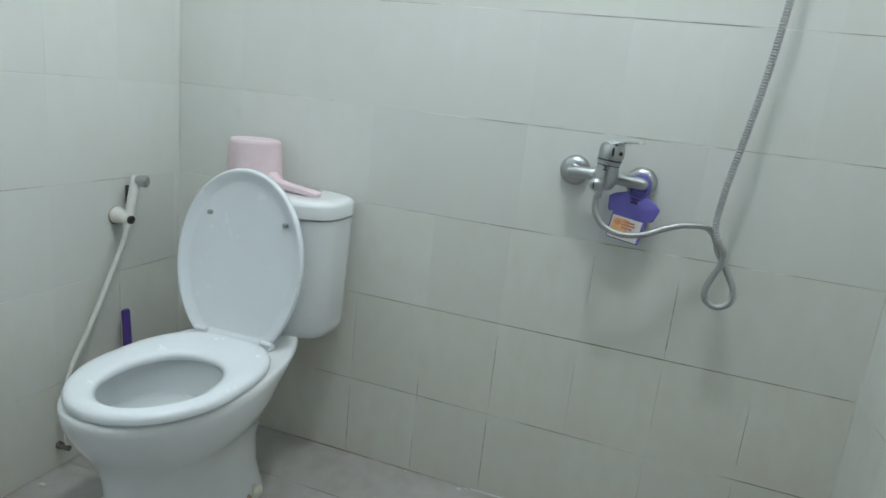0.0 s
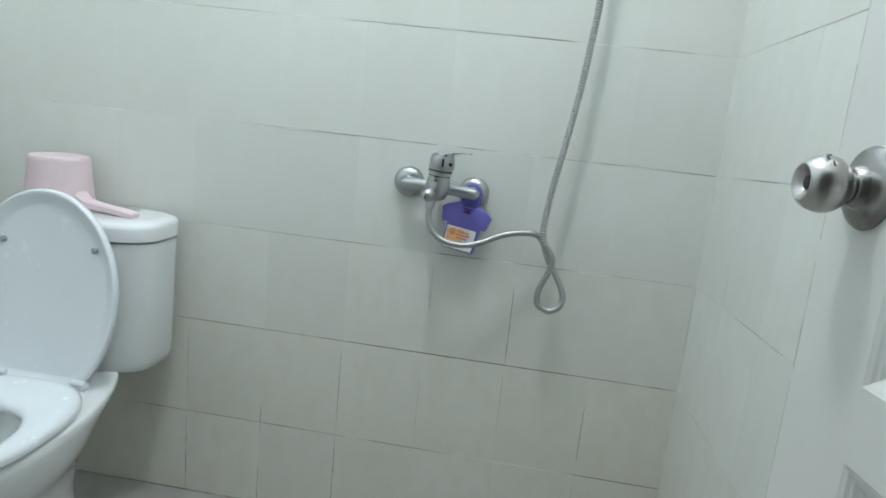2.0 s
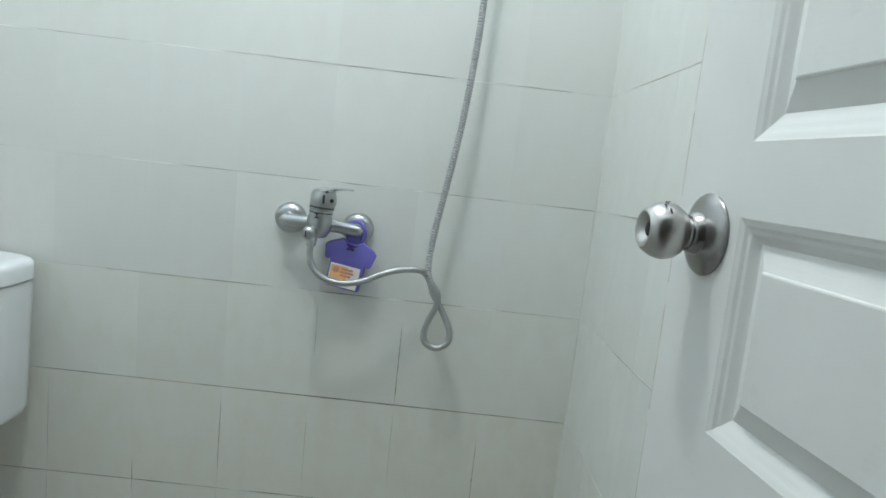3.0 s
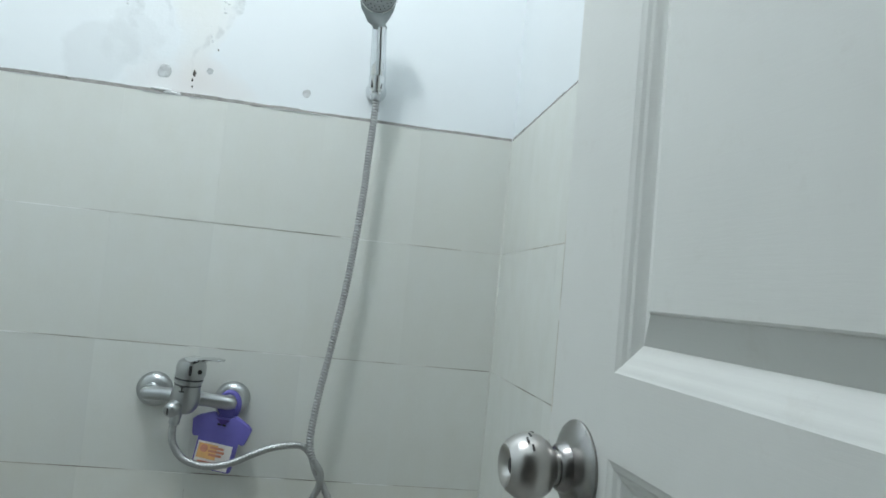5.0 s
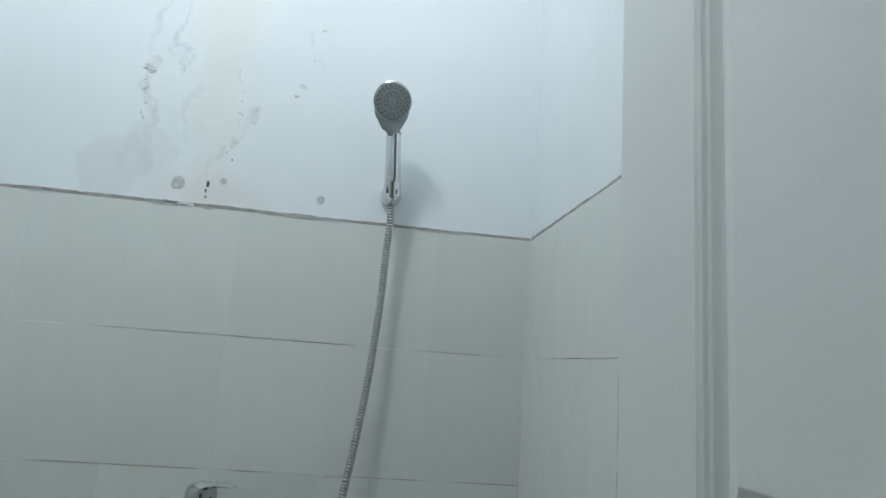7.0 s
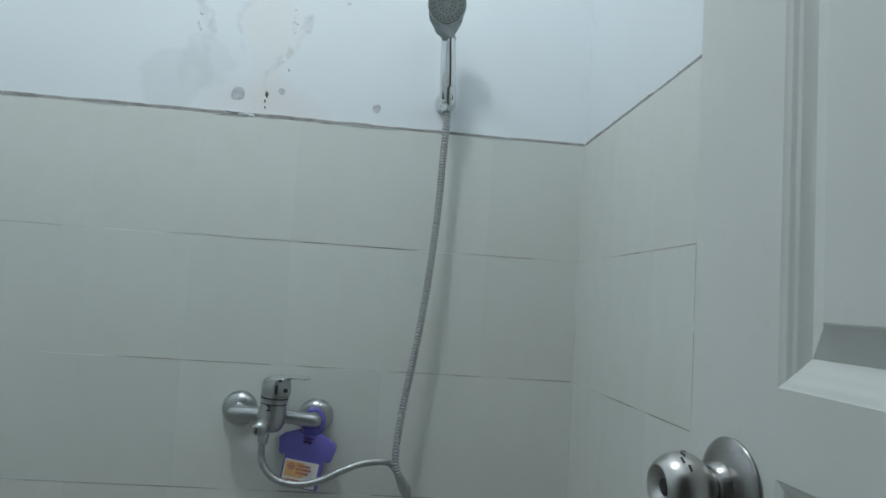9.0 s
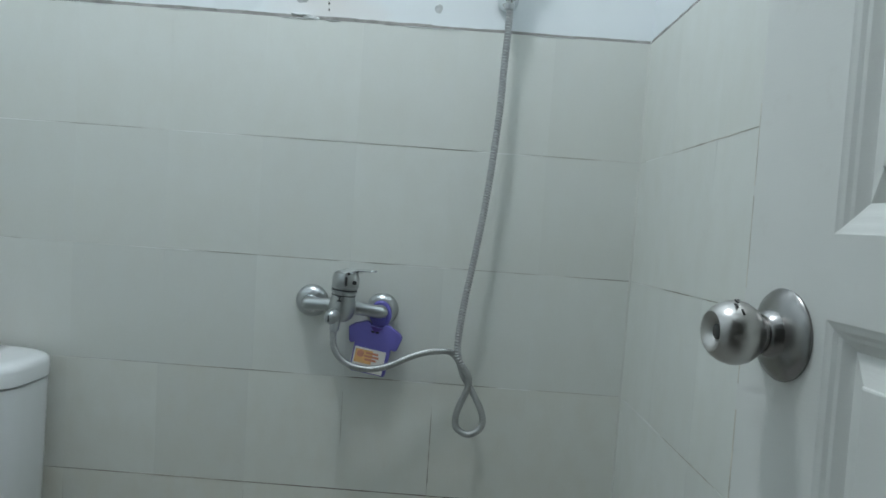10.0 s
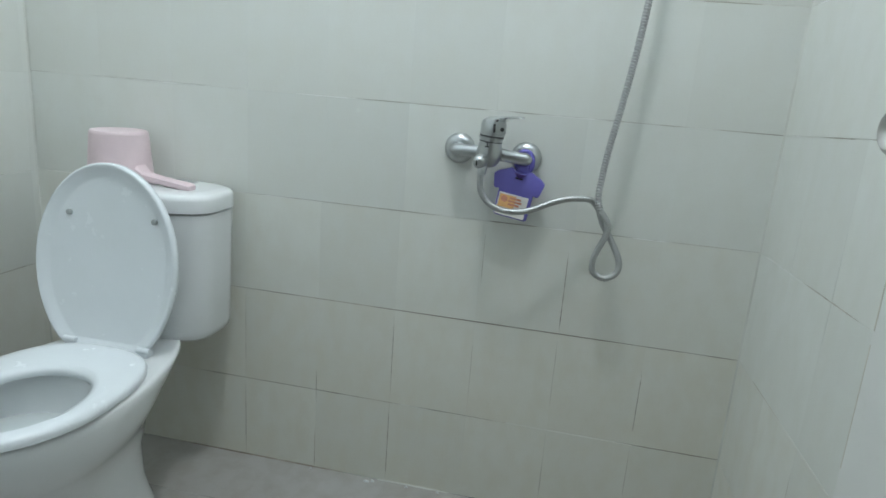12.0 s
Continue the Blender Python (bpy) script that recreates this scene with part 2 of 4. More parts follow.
# ---- building helpers ----


def thing(name, place, label, category, kind="", group="", rz=0.0):
    ob = new(name)
    ob.empty_display_size = 0.05
    ob.matrix_basis = pose(*place, 0, 0, rz)
    return tagged(ob, label, category, group, kind)


def finish(bm, material, name, sharp=38):
    bmesh.ops.recalc_face_normals(bm, faces=bm.faces)
    for f in bm.faces:
        f.smooth = True
    limit = radians(sharp)
    for e in bm.edges:
        if len(e.link_faces) == 2 and e.calc_face_angle() > limit:
            e.smooth = False
    me = bpy.data.meshes.new(name)
    bm.to_mesh(me)
    bm.free()
    for m in (material if isinstance(material, (list, tuple)) else [material]):
        me.materials.append(m)
    return me


def root_matrix(ob):
    m = ob.matrix_basis.copy()
    while ob.parent:
        ob = ob.parent
        m = ob.matrix_basis @ m
    return m


def part(name, bm, material, parent, label="", local=False, sharp=38):
    """One mesh under a thing. The bmesh is in world places unless local."""
    if not local:
        bm.transform(root_matrix(parent).inverted())
    ob = new(name, finish(bm, material, name, sharp))
    ob.parent = parent
    return tagged(ob, label) if label else ob


def solid(name, bm, material, label, category, kind="", group="", origin=None, sharp=38):
    """A thing that is one mesh."""
    o = Vector(origin) if origin else Vector((0, 0, 0))
    bm.transform(Matrix.Translation(-o))
    ob = new(name, finish(bm, material, name, sharp))
    ob.location = o
    return tagged(ob, label, category, group, kind)


def box(x0, x1, y0, y1, z0, z1, bevel=0.0, bm=None, seg=1):
    b = bmesh.new()
    bmesh.ops.create_cube(b, size=1)
    b.transform(Matrix.Translation(((x0 + x1) / 2, (y0 + y1) / 2, (z0 + z1) / 2)) @ Matrix.Diagonal((x1 - x0, y1 - y0, z1 - z0, 1)))
    if bevel:
        bmesh.ops.bevel(b, geom=b.edges[:], offset=bevel, segments=seg, profile=0.6, affect="EDGES")
    if bm is None:
        return b
    return join(bm, b)


def join(bm, other):
    me = bpy.data.meshes.new("joining")
    other.to_mesh(me)
    other.free()
    bm.from_mesh(me)
    bpy.data.meshes.remove(me)
    return bm


def loft(rings, caps=(True, True), closed=True, bm=None):
    """Skin over rings of equal point counts."""
    bm = bm or bmesh.new()
    rows = [[bm.verts.new(p) for p in ring] for ring in rings]
    n = len(rows[0])
    for a, b in zip(rows, rows[1:]):
        for i in range(n if closed else n - 1):
            j = (i + 1) % n
            bm.faces.new((a[i], a[j], b[j], b[i]))
    if caps[0]:
        bm.faces.new(rows[0][::-1])
    if caps[1]:
        bm.faces.new(rows[-1])
    return bm


def lathe(profile, m=Matrix(), seg=32, caps=(True, True), bm=None):
    """Turned solid: profile of (radius, height) about the z axis of m."""
    rings = [[m @ Vector((r * math.cos(2 * math.pi * i / seg), r * math.sin(2 * math.pi * i / seg), h)) for i in range(seg)] for r, h in profile]
    return loft(rings, caps, True, bm)


def along(a, b):
    """A pose at a whose z axis points to b."""
    a, b = Vector(a), Vector(b)
    return Matrix.Translation(a) @ (b - a).to_track_quat("Z", "Y").to_matrix().to_4x4()


def spline(points, step):
    """Points at even steps along a smooth line through the given ones."""
    p = [Vector(q) for q in points]
    p = [2 * p[0] - p[1]] + p + [2 * p[-1] - p[-2]]
    dense = []
    for i in range(1, len(p) - 2):
        for k in range(24):
            u = k / 24
            dense.append(0.5 * ((2 * p[i]) + (p[i + 1] - p[i - 1]) * u + (2 * p[i - 1] - 5 * p[i] + 4 * p[i + 1] - p[i + 2]) * u * u
                                + (3 * p[i] - p[i - 1] - 3 * p[i + 1] + p[i + 2]) * u ** 3))
    dense.append(p[-2])
    out, left = [dense[0]], step
    for a, b in zip(dense, dense[1:]):
        d = (b - a).length
        while d >= left > 0:
            a = a + (b - a) * (left / d)
            out.append(a)
            d, left = d - left, step
        left -= d
    return out


def tube(points, radius, seg=12, caps=(True, True)):
    """A round tube; radius is a number or a function of the index."""
    rings, normal = [], None
    for i, p in enumerate(points):
        d = (points[min(i + 1, len(points) - 1)] - points[max(i - 1, 0)]).normalized()
        if normal is None:
            normal = d.orthogonal().normalized()
        normal = (normal - d * normal.dot(d)).normalized()
        side = d.cross(normal)
        r = radius(i) if callable(radius) else radius
        rings.append([p + (normal * math.cos(2 * math.pi * k / seg) + side * math.sin(2 * math.pi * k / seg)) * r for k in range(seg)])
    return loft(rings, caps)


def prism(outline, depth, bevel=0.0):
    """A flat outline in the xz plane, given depth along y."""
    bm = bmesh.new()
    f = bm.faces.new([bm.verts.new((x, 0, z)) for x, z in outline])
    out = bmesh.ops.extrude_face_region(bm, geom=[f])
    bmesh.ops.translate(bm, verts=[v for v in out["geom"] if isinstance(v, bmesh.types.BMVert)], vec=(0, depth, 0))
    if bevel:
        bmesh.ops.bevel(bm, geom=bm.edges[:], offset=bevel, segments=2, profile=0.6, affect="EDGES")
    return bm

# ---- the room ----
floor = solid("floor", box(XW - 0.12, XE + 0.12, YS - 0.12, 0.12, -0.10, FLOOR - 0.0012), FLOOR_GROUT,
              "grey-white square ceramic tile floor with dirty joints", "floor", "structure")
# unseen ceiling, its colour kept low to deepen the room's shadows
ceiling = solid("ceiling", box(XW - 0.12, XE + 0.12, YS - 0.12, 0.12, CEIL, CEIL + 0.10), CEILING_DARKENED,
                "plain unseen bathroom ceiling, darkened to reduce bounce light", "ceiling", "structure")


def wall(name, bm_low, bm_high, high, label):
    ob = solid(name, bm_low, GROUT, label, "wall", "structure")
    part("painted_wall", bm_high, high, ob, "white paint above the tiles")
    return ob


north = wall("wall_north", box(XW - 0.12, XE + 0.12, 0.0015, 0.12, -0.10, TOP - 0.014), box(XW - 0.12, XE + 0.12, 0.004, 0.12, TOP - 0.014, CEIL), DAMP,
             "pale green-white tiled wall with damp stained paint above")
west = wall("wall_west", box(XW - 0.12, XW - 0.0015, YS - 0.12, 0.0015, -0.10, TOP - 0.004), box(XW - 0.12, XW - 0.004, YS - 0.12, 0.004, TOP - 0.004, CEIL), PAINT,
            "pale grey-green tiled wall beside the toilet")
east = wall("wall_east", box(XE + 0.0015, XE + 0.12, YS - 0.12, 0.0015, -0.10, TOP - 0.014), box(XE + 0.004, XE + 0.12, YS - 0.12, 0.004, TOP - 0.014, CEIL), PAINT,
            "pale green-white tiled wall behind the open door")
DX0, DZ = 0.03, 2.06                # doorway
# unseen doorway wall and lintel, darkened so they return less fill light
south = solid("wall_south", box(XW, DX0, YS - 0.12, YS, -0.10, CEIL), SOUTH_DARKENED, "plain unseen wall with the doorway, darkened to cut bounce light", "wall", "structure")
part("lintel", box(DX0, XE, YS - 0.12, YS, DZ, CEIL), SOUTH_DARKENED, south)
jambs = solid("trim", box(DX0, DX0 + 0.03, YS - 0.13, YS + 0.01, FLOOR, DZ), DOORW, "white painted door frame round the doorway", "door frame", "structure")
part("head_jamb", box(DX0 + 0.03, XE - 0.002, YS - 0.13, YS + 0.01, DZ - 0.03, DZ), DOORW, jambs)
# the unseen hall behind the doorway, coloured dark for dim reflections and less fill
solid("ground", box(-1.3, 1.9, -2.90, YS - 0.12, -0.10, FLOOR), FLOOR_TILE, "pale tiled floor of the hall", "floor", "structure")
hall = solid("wall_hall", box(-1.3, 1.9, -3.0, -2.90, -0.10, CEIL), HALL, "wall of the unseen hall, its gloom put into the grey colour", "wall", "structure")
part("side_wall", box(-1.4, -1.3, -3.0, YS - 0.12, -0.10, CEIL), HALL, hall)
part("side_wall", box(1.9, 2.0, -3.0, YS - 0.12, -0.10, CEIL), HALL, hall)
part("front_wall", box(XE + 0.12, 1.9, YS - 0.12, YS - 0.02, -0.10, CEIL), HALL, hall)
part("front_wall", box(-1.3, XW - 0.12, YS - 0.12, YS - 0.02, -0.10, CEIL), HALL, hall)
solid("ceiling_hall", box(-1.4, 2.0, -3.0, YS - 0.12, CEIL, CEIL + 0.1), HALL, "ceiling of the unseen hall, its gloom put into the grey colour", "ceiling", "structure")

# ragged mortar ledge along the top of the tiles


def ledge(x0, x1, seed, line, turn=Matrix()):
    """An uneven strip of mortar, longer in x, its back on y = 0.004."""
    n = max(8, int((x1 - x0) / 0.012))
    rings = []
    for i in range(n + 1):
        x = x0 + (x1 - x0) * i / n
        a = noise.noise((x * 9, seed, 0))
        b = noise.noise((x * 37, seed, 4))
        low = line(6, x) - 0.0020 - 0.0012 * b
        high = line(6, x) + 0.0052 + 0.0016 * (x < 0.35) + 0.0020 * a + 0.0014 * b
        out = 0.0005 - 0.0014 * noise.noise((x * 21, seed, 9))
        rings.append([turn @ Vector(p) for p in ((x, 0.006, low), (x, out, low), (x, out + 0.0006, (low + high) / 2), (x, 0.0025, high), (x, 0.006, high))])
    return loft(rings)


mortar = solid("trim", ledge(XW, XE, 2.0, north_line), MORTAR, "ragged grey mortar edge on top of the tiles", "tile edge", "structure")
part("mortar_edge", ledge(0, -YS, 5.0, east_line, Matrix.Translation((XE, 0, 0)) @ Matrix.Rotation(radians(-90), 4, "Z")), MORTAR, mortar)
part("mortar_edge", ledge(YS, 0, 7.0, west_line, Matrix.Translation((XW, 0, 0)) @ Matrix.Rotation(radians(90), 4, "Z")), MORTAR, mortar)


def lip(x0, x1, seed):
    """A broken bead of pale plaster along the tiles' top edge."""
    rings, n = [], max(6, int((x1 - x0) / 0.005))
    for i in range(n + 1):
        x = x0 + (x1 - x0) * i / n
        k = max(0.05, min(1.0, 4 * min(i, n - i) / n)) * (0.35 + 0.7 * abs(noise.noise((x * 85, seed, 3))))
        z = north_line(6, x) - 0.0012 + 0.0010 * noise.noise((x * 30, seed, 1))
        rings.append([Vector((x, 0.003, z - 0.0026 * k)), Vector((x, -0.0022 * k, z - 0.0016 * k)), Vector((x, -0.0026 * k, z + 0.0008 * k)), Vector((x, 0.003, z + 0.0020 * k))])
    return loft(rings)


LIP = simple("pale_plaster_bead", (0.72, 0.75, 0.75), 0.9, vary=0.12, scale=90, bump=0.6, bump_scale=200)
for x0, x1 in ((-0.42, -0.31), (-0.22, -0.13), (0.02, 0.115), (0.125, 0.16), (0.26, 0.42), (0.55, 0.66)):
    part("plaster_bead", lip(x0, x1, x0 * 7), LIP, mortar, "pale bead of plaster on the tile edge")
for k, (x, w, dz, h) in enumerate(((0.074, 0.020, 0.0075, 0.0026), (0.093, 0.016, 0.0030, 0.0034), (0.107, 0.007, 0.0010, 0.0040), (-0.105, 0.004, 0.006, 0.0016))):
    lump = loft([[Vector((x + w * c * u * (1 + 0.35 * noise.noise((i * 0.8, k, 1))), 0.0038 - lift, north_line(6, x) + dz + h * c * v * (1 + 0.4 * noise.noise((i * 0.8, k, 5)))))
                  for i, (u, v) in enumerate([(math.cos(q), math.sin(q)) for q in [2 * math.pi * n / 16 for n in range(16)]])] for c, lift in ((1.0, 0.0), (0.9, 0.0035), (0.5, 0.005))], (False, True))
    part("plaster_lump", lump, LIP, mortar, "broken lump of buff plaster on the tile edge")

# ---- the door, standing open against the east wall ----
DW, DT, DH = 0.68, 0.031, 2.02
door = thing("door_1", (0.7017, -0.7594, FLOOR + 0.008), "white panelled door standing open with a round steel knob", "door", "structure", rz=-84.2)
door.matrix_basis = door.matrix_basis @ Matrix.Translation((0.1, 0, 1.03)) @ Matrix.Rotation(radians(-1.2), 4, "Y") @ Matrix.Translation((-0.1, 0, -1.03))
SX0, SX1 = 0.114, DW - 0.114
Z0 = FLOOR + 0.008
PANELS = [(0.13 - Z0, 0.796 - Z0), (0.870 - Z0, 1.064 - Z0), (1.129 - Z0, 1.88 - Z0)]


def door_panel(z0, z1, low=1.0):
    """A raised field within a stepped moulding, sunk in the door's face."""
    bm = bmesh.new()
    steps = [(0, 0), (0.0012, 0.0006), (0.0030, 0.0011), (0.0060, 0.0021), (0.0074, 0.0033), (0.0090, 0.0044), (0.0120, 0.0055), (0.0134, 0.0066), (0.0150, 0.0082), (0.0175, 0.0102), (0.0200, 0.0115), (0.0402, 0.0030), (0.0410, 0.0012), (0.0424, 0.0006)]
    rings = []
    for i, d in steps:
        flat = low * (d * 1.04 + i * 0.4 if i <= 0.02 else i)      # the sill of the moulding is nearly a plain slope
        rings.append([(SX0 + i, d, z0 + flat), (SX1 - i, d, z0 + flat), (SX1 - i, d, z1 - i), (SX0 + i, d, z1 - i)])
    return loft(rings, (False, True), True, bm)


for z0, z1 in PANELS:
    part("panel", door_panel(z0, z1, 1.16 if z0 > 1 else 1.0), DOORW, door, local=True, sharp=12)
part("stile", box(0, SX0, 0, DT, 0, DH), DOORW, door, local=True)
part("stile", box(SX1, DW, 0, DT, 0, DH), DOORW, door, local=True)
edges = [0.0] + [z for p in PANELS for z in p] + [DH]
for z0, z1 in zip(edges[::2], edges[1::2]):
    part("rail", box(SX0, SX1, 0, DT, z0, z1), DOORW, door, local=True)
part("back_skin", box(SX0, SX1, 0.019, DT - 0.001, 0.01, DH - 0.01), DOORW, door, local=True)
knob = part("knob", lathe([(0.0001, 0.0560), (0.0075, 0.0560), (0.0085, 0.0580), (0.0155, 0.0632), (0.0170, 0.0635), (0.0205, 0.0605), (0.0245, 0.0545), (0.0268, 0.0470),
                           (0.0270, 0.0420), (0.0255, 0.0350), (0.0215, 0.0285), (0.0165, 0.0245), (0.0140, 0.0225), (0.0140, 0.0160)],
                          Matrix.Translation((0.063, 0, 1.043 - Z0)) @ Matrix.Rotation(radians(90), 4, "X"), 40), STEEL, door, "brushed steel ball knob", local=True)
part("rosette", lathe([(0.0385, 0.0), (0.0390, 0.0022), (0.0375, 0.0042), (0.030, 0.0085), (0.021, 0.0120), (0.0185, 0.0180), (0.0165, 0.0200), (0.0130, 0.0200)],
                      Matrix.Translation((0.063, 0, 1.043 - Z0)) @ Matrix.Rotation(radians(90), 4, "X"), 40), ROSE, door, "brushed steel rose plate", local=True)
part("lock_button", lathe([(0.0066, 0.0550), (0.0066, 0.0580), (0.0055, 0.0586)], Matrix.Translation((0.063, 0, 1.043 - Z0)) @ Matrix.Rotation(radians(90), 4, "X"), 20), DARK, knob, "dark push button", local=True)
for a, h in ((-44, 0.047), (-28, 0.050), (-12, 0.046), (6, 0.041)):
    tick = box(-0.0008, 0.0008, -0.0028, 0.0028, -0.0005, 0.0002)
    tick.transform(Matrix.Translation((0.063, 0, 1.043 - Z0)) @ Matrix.Rotation(radians(90), 4, "X") @ Matrix.Translation((0, 0, h)) @ Matrix.Rotation(radians(90 + a), 4, "Z") @ Matrix.Translation((0.0272, 0, 0)) @ Matrix.Rotation(radians(90), 4, "Y"))
    part("engraving", tick, DARK, knob, "small dark engraved mark", local=True)
for z0, z1, w in ((0.66, 0.80, 0.0012), (0.815, 0.93, 0.0018), (0.955, 1.02, 0.0012), (1.045, 1.13, 0.0009), (1.14, 1.215, 0.0007)):
    part("worn_edge", box(0.0004, w + 0.0004, -0.00025, 0.004, z0, z1), WORN, door, "bare wood where the paint is worn off", local=True)
for z in (0.25, 1.0, 1.78):
    part("hinge", lathe([(0.006, z - 0.05), (0.006, z + 0.05)], Matrix.Translation((DW + 0.004, DT - 0.004, 0)), 12), STEEL, door, local=True)

# ---- the toilet ----
AX = -0.575
COUNT = 56


def egg(z, front, back, w, mid=None, square=2.0, lift=None):
    """An egg-shaped ring: round in front (towards -y), squarer behind."""
    mid = mid if mid is not None else front + (back - front) * 0.45
    pts = []
    for i in range(COUNT):
        a = 2 * math.pi * i / COUNT
        c, s = math.cos(a), math.sin(a)
        e = 2.0 if s < 0 else square
        x = math.copysign(abs(c) ** (2 / e), c) * w
        y = math.copysign(abs(s) ** (2 / e), s) * ((mid - front) if s < 0 else (back - mid))
        pts.append(Vector((AX + x, mid + y, z if lift is None else lift(mid + y))))
    return pts


toilet = thing("toilet", (AX, -0.40, FLOOR), "white ceramic close-coupled toilet with its lid up", "toilet")
bowl_rings = [egg(FLOOR, -0.672, -0.226, 0.106, square=3), egg(FLOOR + 0.02, -0.672, -0.226, 0.106, square=3), egg(0.07, -0.668, -0.236, 0.098, square=3), egg(0.12, -0.664, -0.244, 0.093, square=2.8),
              egg(0.20, -0.662, -0.250, 0.096, square=2.8), egg(0.248, -0.666, -0.245, 0.112, square=2.7), egg(0.285, -0.680, -0.252, 0.136, square=2.4),
              egg(0.320, -0.702, -0.250, 0.157, -0.49, square=2.15), egg(0.350, -0.722, -0.214, 0.170, -0.49, square=2.05), egg(0.378, -0.733, -0.178, 0.176, -0.49, square=2.0),
              egg(0.397, -0.738, -0.138, 0.178, -0.49, square=2.0), egg(0.412, -0.739, -0.116, 0.178, -0.49, square=2.0), egg(0.419, -0.735, -0.115, 0.174, -0.49, square=2.0), egg(0.421, -0.726, -0.120, 0.166, -0.49, square=2.0),
              egg(0.421, -0.704, -0.418, 0.138, -0.56), egg(0.412, -0.700, -0.422, 0.134, -0.56), egg(0.385, -0.696, -0.424, 0.132, -0.56), egg(0.345, -0.675, -0.430, 0.118, -0.55),
              egg(0.322, -0.650, -0.434, 0.100, -0.54), egg(0.300, -0.625, -0.438, 0.084, -0.53), egg(0.25, -0.60, -0.44, 0.070, -0.52), egg(0.20, -0.57, -0.445, 0.055, -0.51)]
for ring in bowl_rings[7:14]:
    for p in ring:
        p.x += 0.006
bowl = part("bowl", loft(bowl_rings), CERAMIC, toilet, "white glazed bowl and pedestal", sharp=60)
part("water", loft([egg(0.3360, -0.668, -0.431, 0.1125, -0.545), egg(0.3365, -0.667, -0.432, 0.1115, -0.545)]), WATER, bowl, "still water in the bowl")
for sx, sy in ((0.094, -0.315), (-0.094, -0.315)):
    part("bolt_cap", lathe([(0.018, 0), (0.018, 0.010), (0.015, 0.018), (0.008, 0.023), (0.001, 0.024)], Matrix.Translation((AX + sx * 1.04, sy, FLOOR + 0.018)) @ Matrix.Rotation(radians(90 if sx > 0 else -90), 4, "Y") @ Matrix.Translation((-0.014, 0, -0.014)), 20),
         CAPWHITE, toilet, "yellowed bolt cap on the foot")

part("rusty_bolt", lathe([(0.009, 0.0), (0.009, 0.004), (0.006, 0.007), (0.001, 0.008)], along((AX + 0.094, -0.350, FLOOR + 0.034), (AX + 0.11, -0.355, FLOOR + 0.038)), 14), BUFF, toilet, "rust-brown bolt in the foot")


def seat_ring(z, grow, hole=False):
    if hole:
        return [p + Vector((0.028, 0, 0)) for p in egg(z, -0.690 - grow, -0.434 + grow, 0.104 + grow, -0.565, 2.2)]
    return [p + Vector((0.015, 0, 0)) for p in egg(z, -0.733 - grow, -0.306 + grow, 0.167 + grow, -0.53, 2.7)]


seat_rings = [seat_ring(0.4245, -0.004), seat_ring(0.4245, 0.0), seat_ring(0.434, 0.001), seat_ring(0.441, -0.004), seat_ring(0.445, -0.014), seat_ring(0.4455, -0.028),
              seat_ring(0.445, 0.016, True), seat_ring(0.441, 0.006, True), seat_ring(0.433, 0.0, True), seat_ring(0.4245, 0.003, True)]
part("seat", loft(seat_rings + [seat_rings[0]], (False, False)), SEAT, toilet, "white plastic seat ring", sharp=60)

# raised cover: built flat, then tipped up about its hinge
cover_rings = []


def cut(ring, y):
    """The ring with its hinge end cut straight across."""
    return [Vector((p.x, min(p.y, y + 0.0006 * p.y), p.z)) for p in ring]


for z, g in ((0.000, -0.030), (0.0, -0.006), (0.0, -0.003), (0.004, 0.0), (0.014, 0.0), (0.019, -0.006), (0.021, -0.02), (0.023, -0.06)):
    cover_rings.append(cut(egg(z, -0.400 - g, 0.055 + g, 0.174 + g, -0.178), 0.010 + g * 0.3))
inner = [cut(egg(0.0125, -0.400 + 0.034, 0.022, 0.142, -0.178), -0.006), cut(egg(0.0110, -0.400 + 0.027, 0.028, 0.148, -0.178), -0.003), cut(egg(0.0035, -0.400 + 0.013, 0.042, 0.162, -0.178), 0.004)]
cover_bm = loft(inner + cover_rings[1:])
HINGE_Y, HINGE_Z, OPEN = -0.298, 0.437, -97.0
TIP = Matrix.Translation((0, HINGE_Y, HINGE_Z)) @ Matrix.Rotation(radians(OPEN), 4, "X")
cover_bm.transform(TIP @ Matrix.Translation((-0.013, 0, 0)))
cover = part("cover", cover_bm, SEAT, toilet, "white plastic lid standing open", sharp=60)
for sx in (-0.105, 0.105):
    m = TIP @ Matrix.Translation((AX + sx - 0.004, -0.284, 0.0125)) @ Matrix.Rotation(radians(180), 4, "X")
    part("bumper", lathe([(0.0062, -0.001), (0.0062, 0.007), (0.0045, 0.009), (0.001, 0.0095)], m, 14), NOZZLE, cover, "small grey rubber bumper")
for sx in (-0.092, 0.092):
    b = lathe([(0.0052, -0.016), (0.0068, -0.014), (0.0068, 0.014), (0.0052, 0.016)], Matrix.Translation((AX + sx, HINGE_Y, HINGE_Z)) @ Matrix.Rotation(radians(90), 4, "Y"), 18)
    box(AX + sx - 0.013, AX + sx + 0.013, HINGE_Y - 0.005, HINGE_Y + 0.020, 0.4205, HINGE_Z, 0.003, b)
    part("hinge", b, SEAT, toilet)


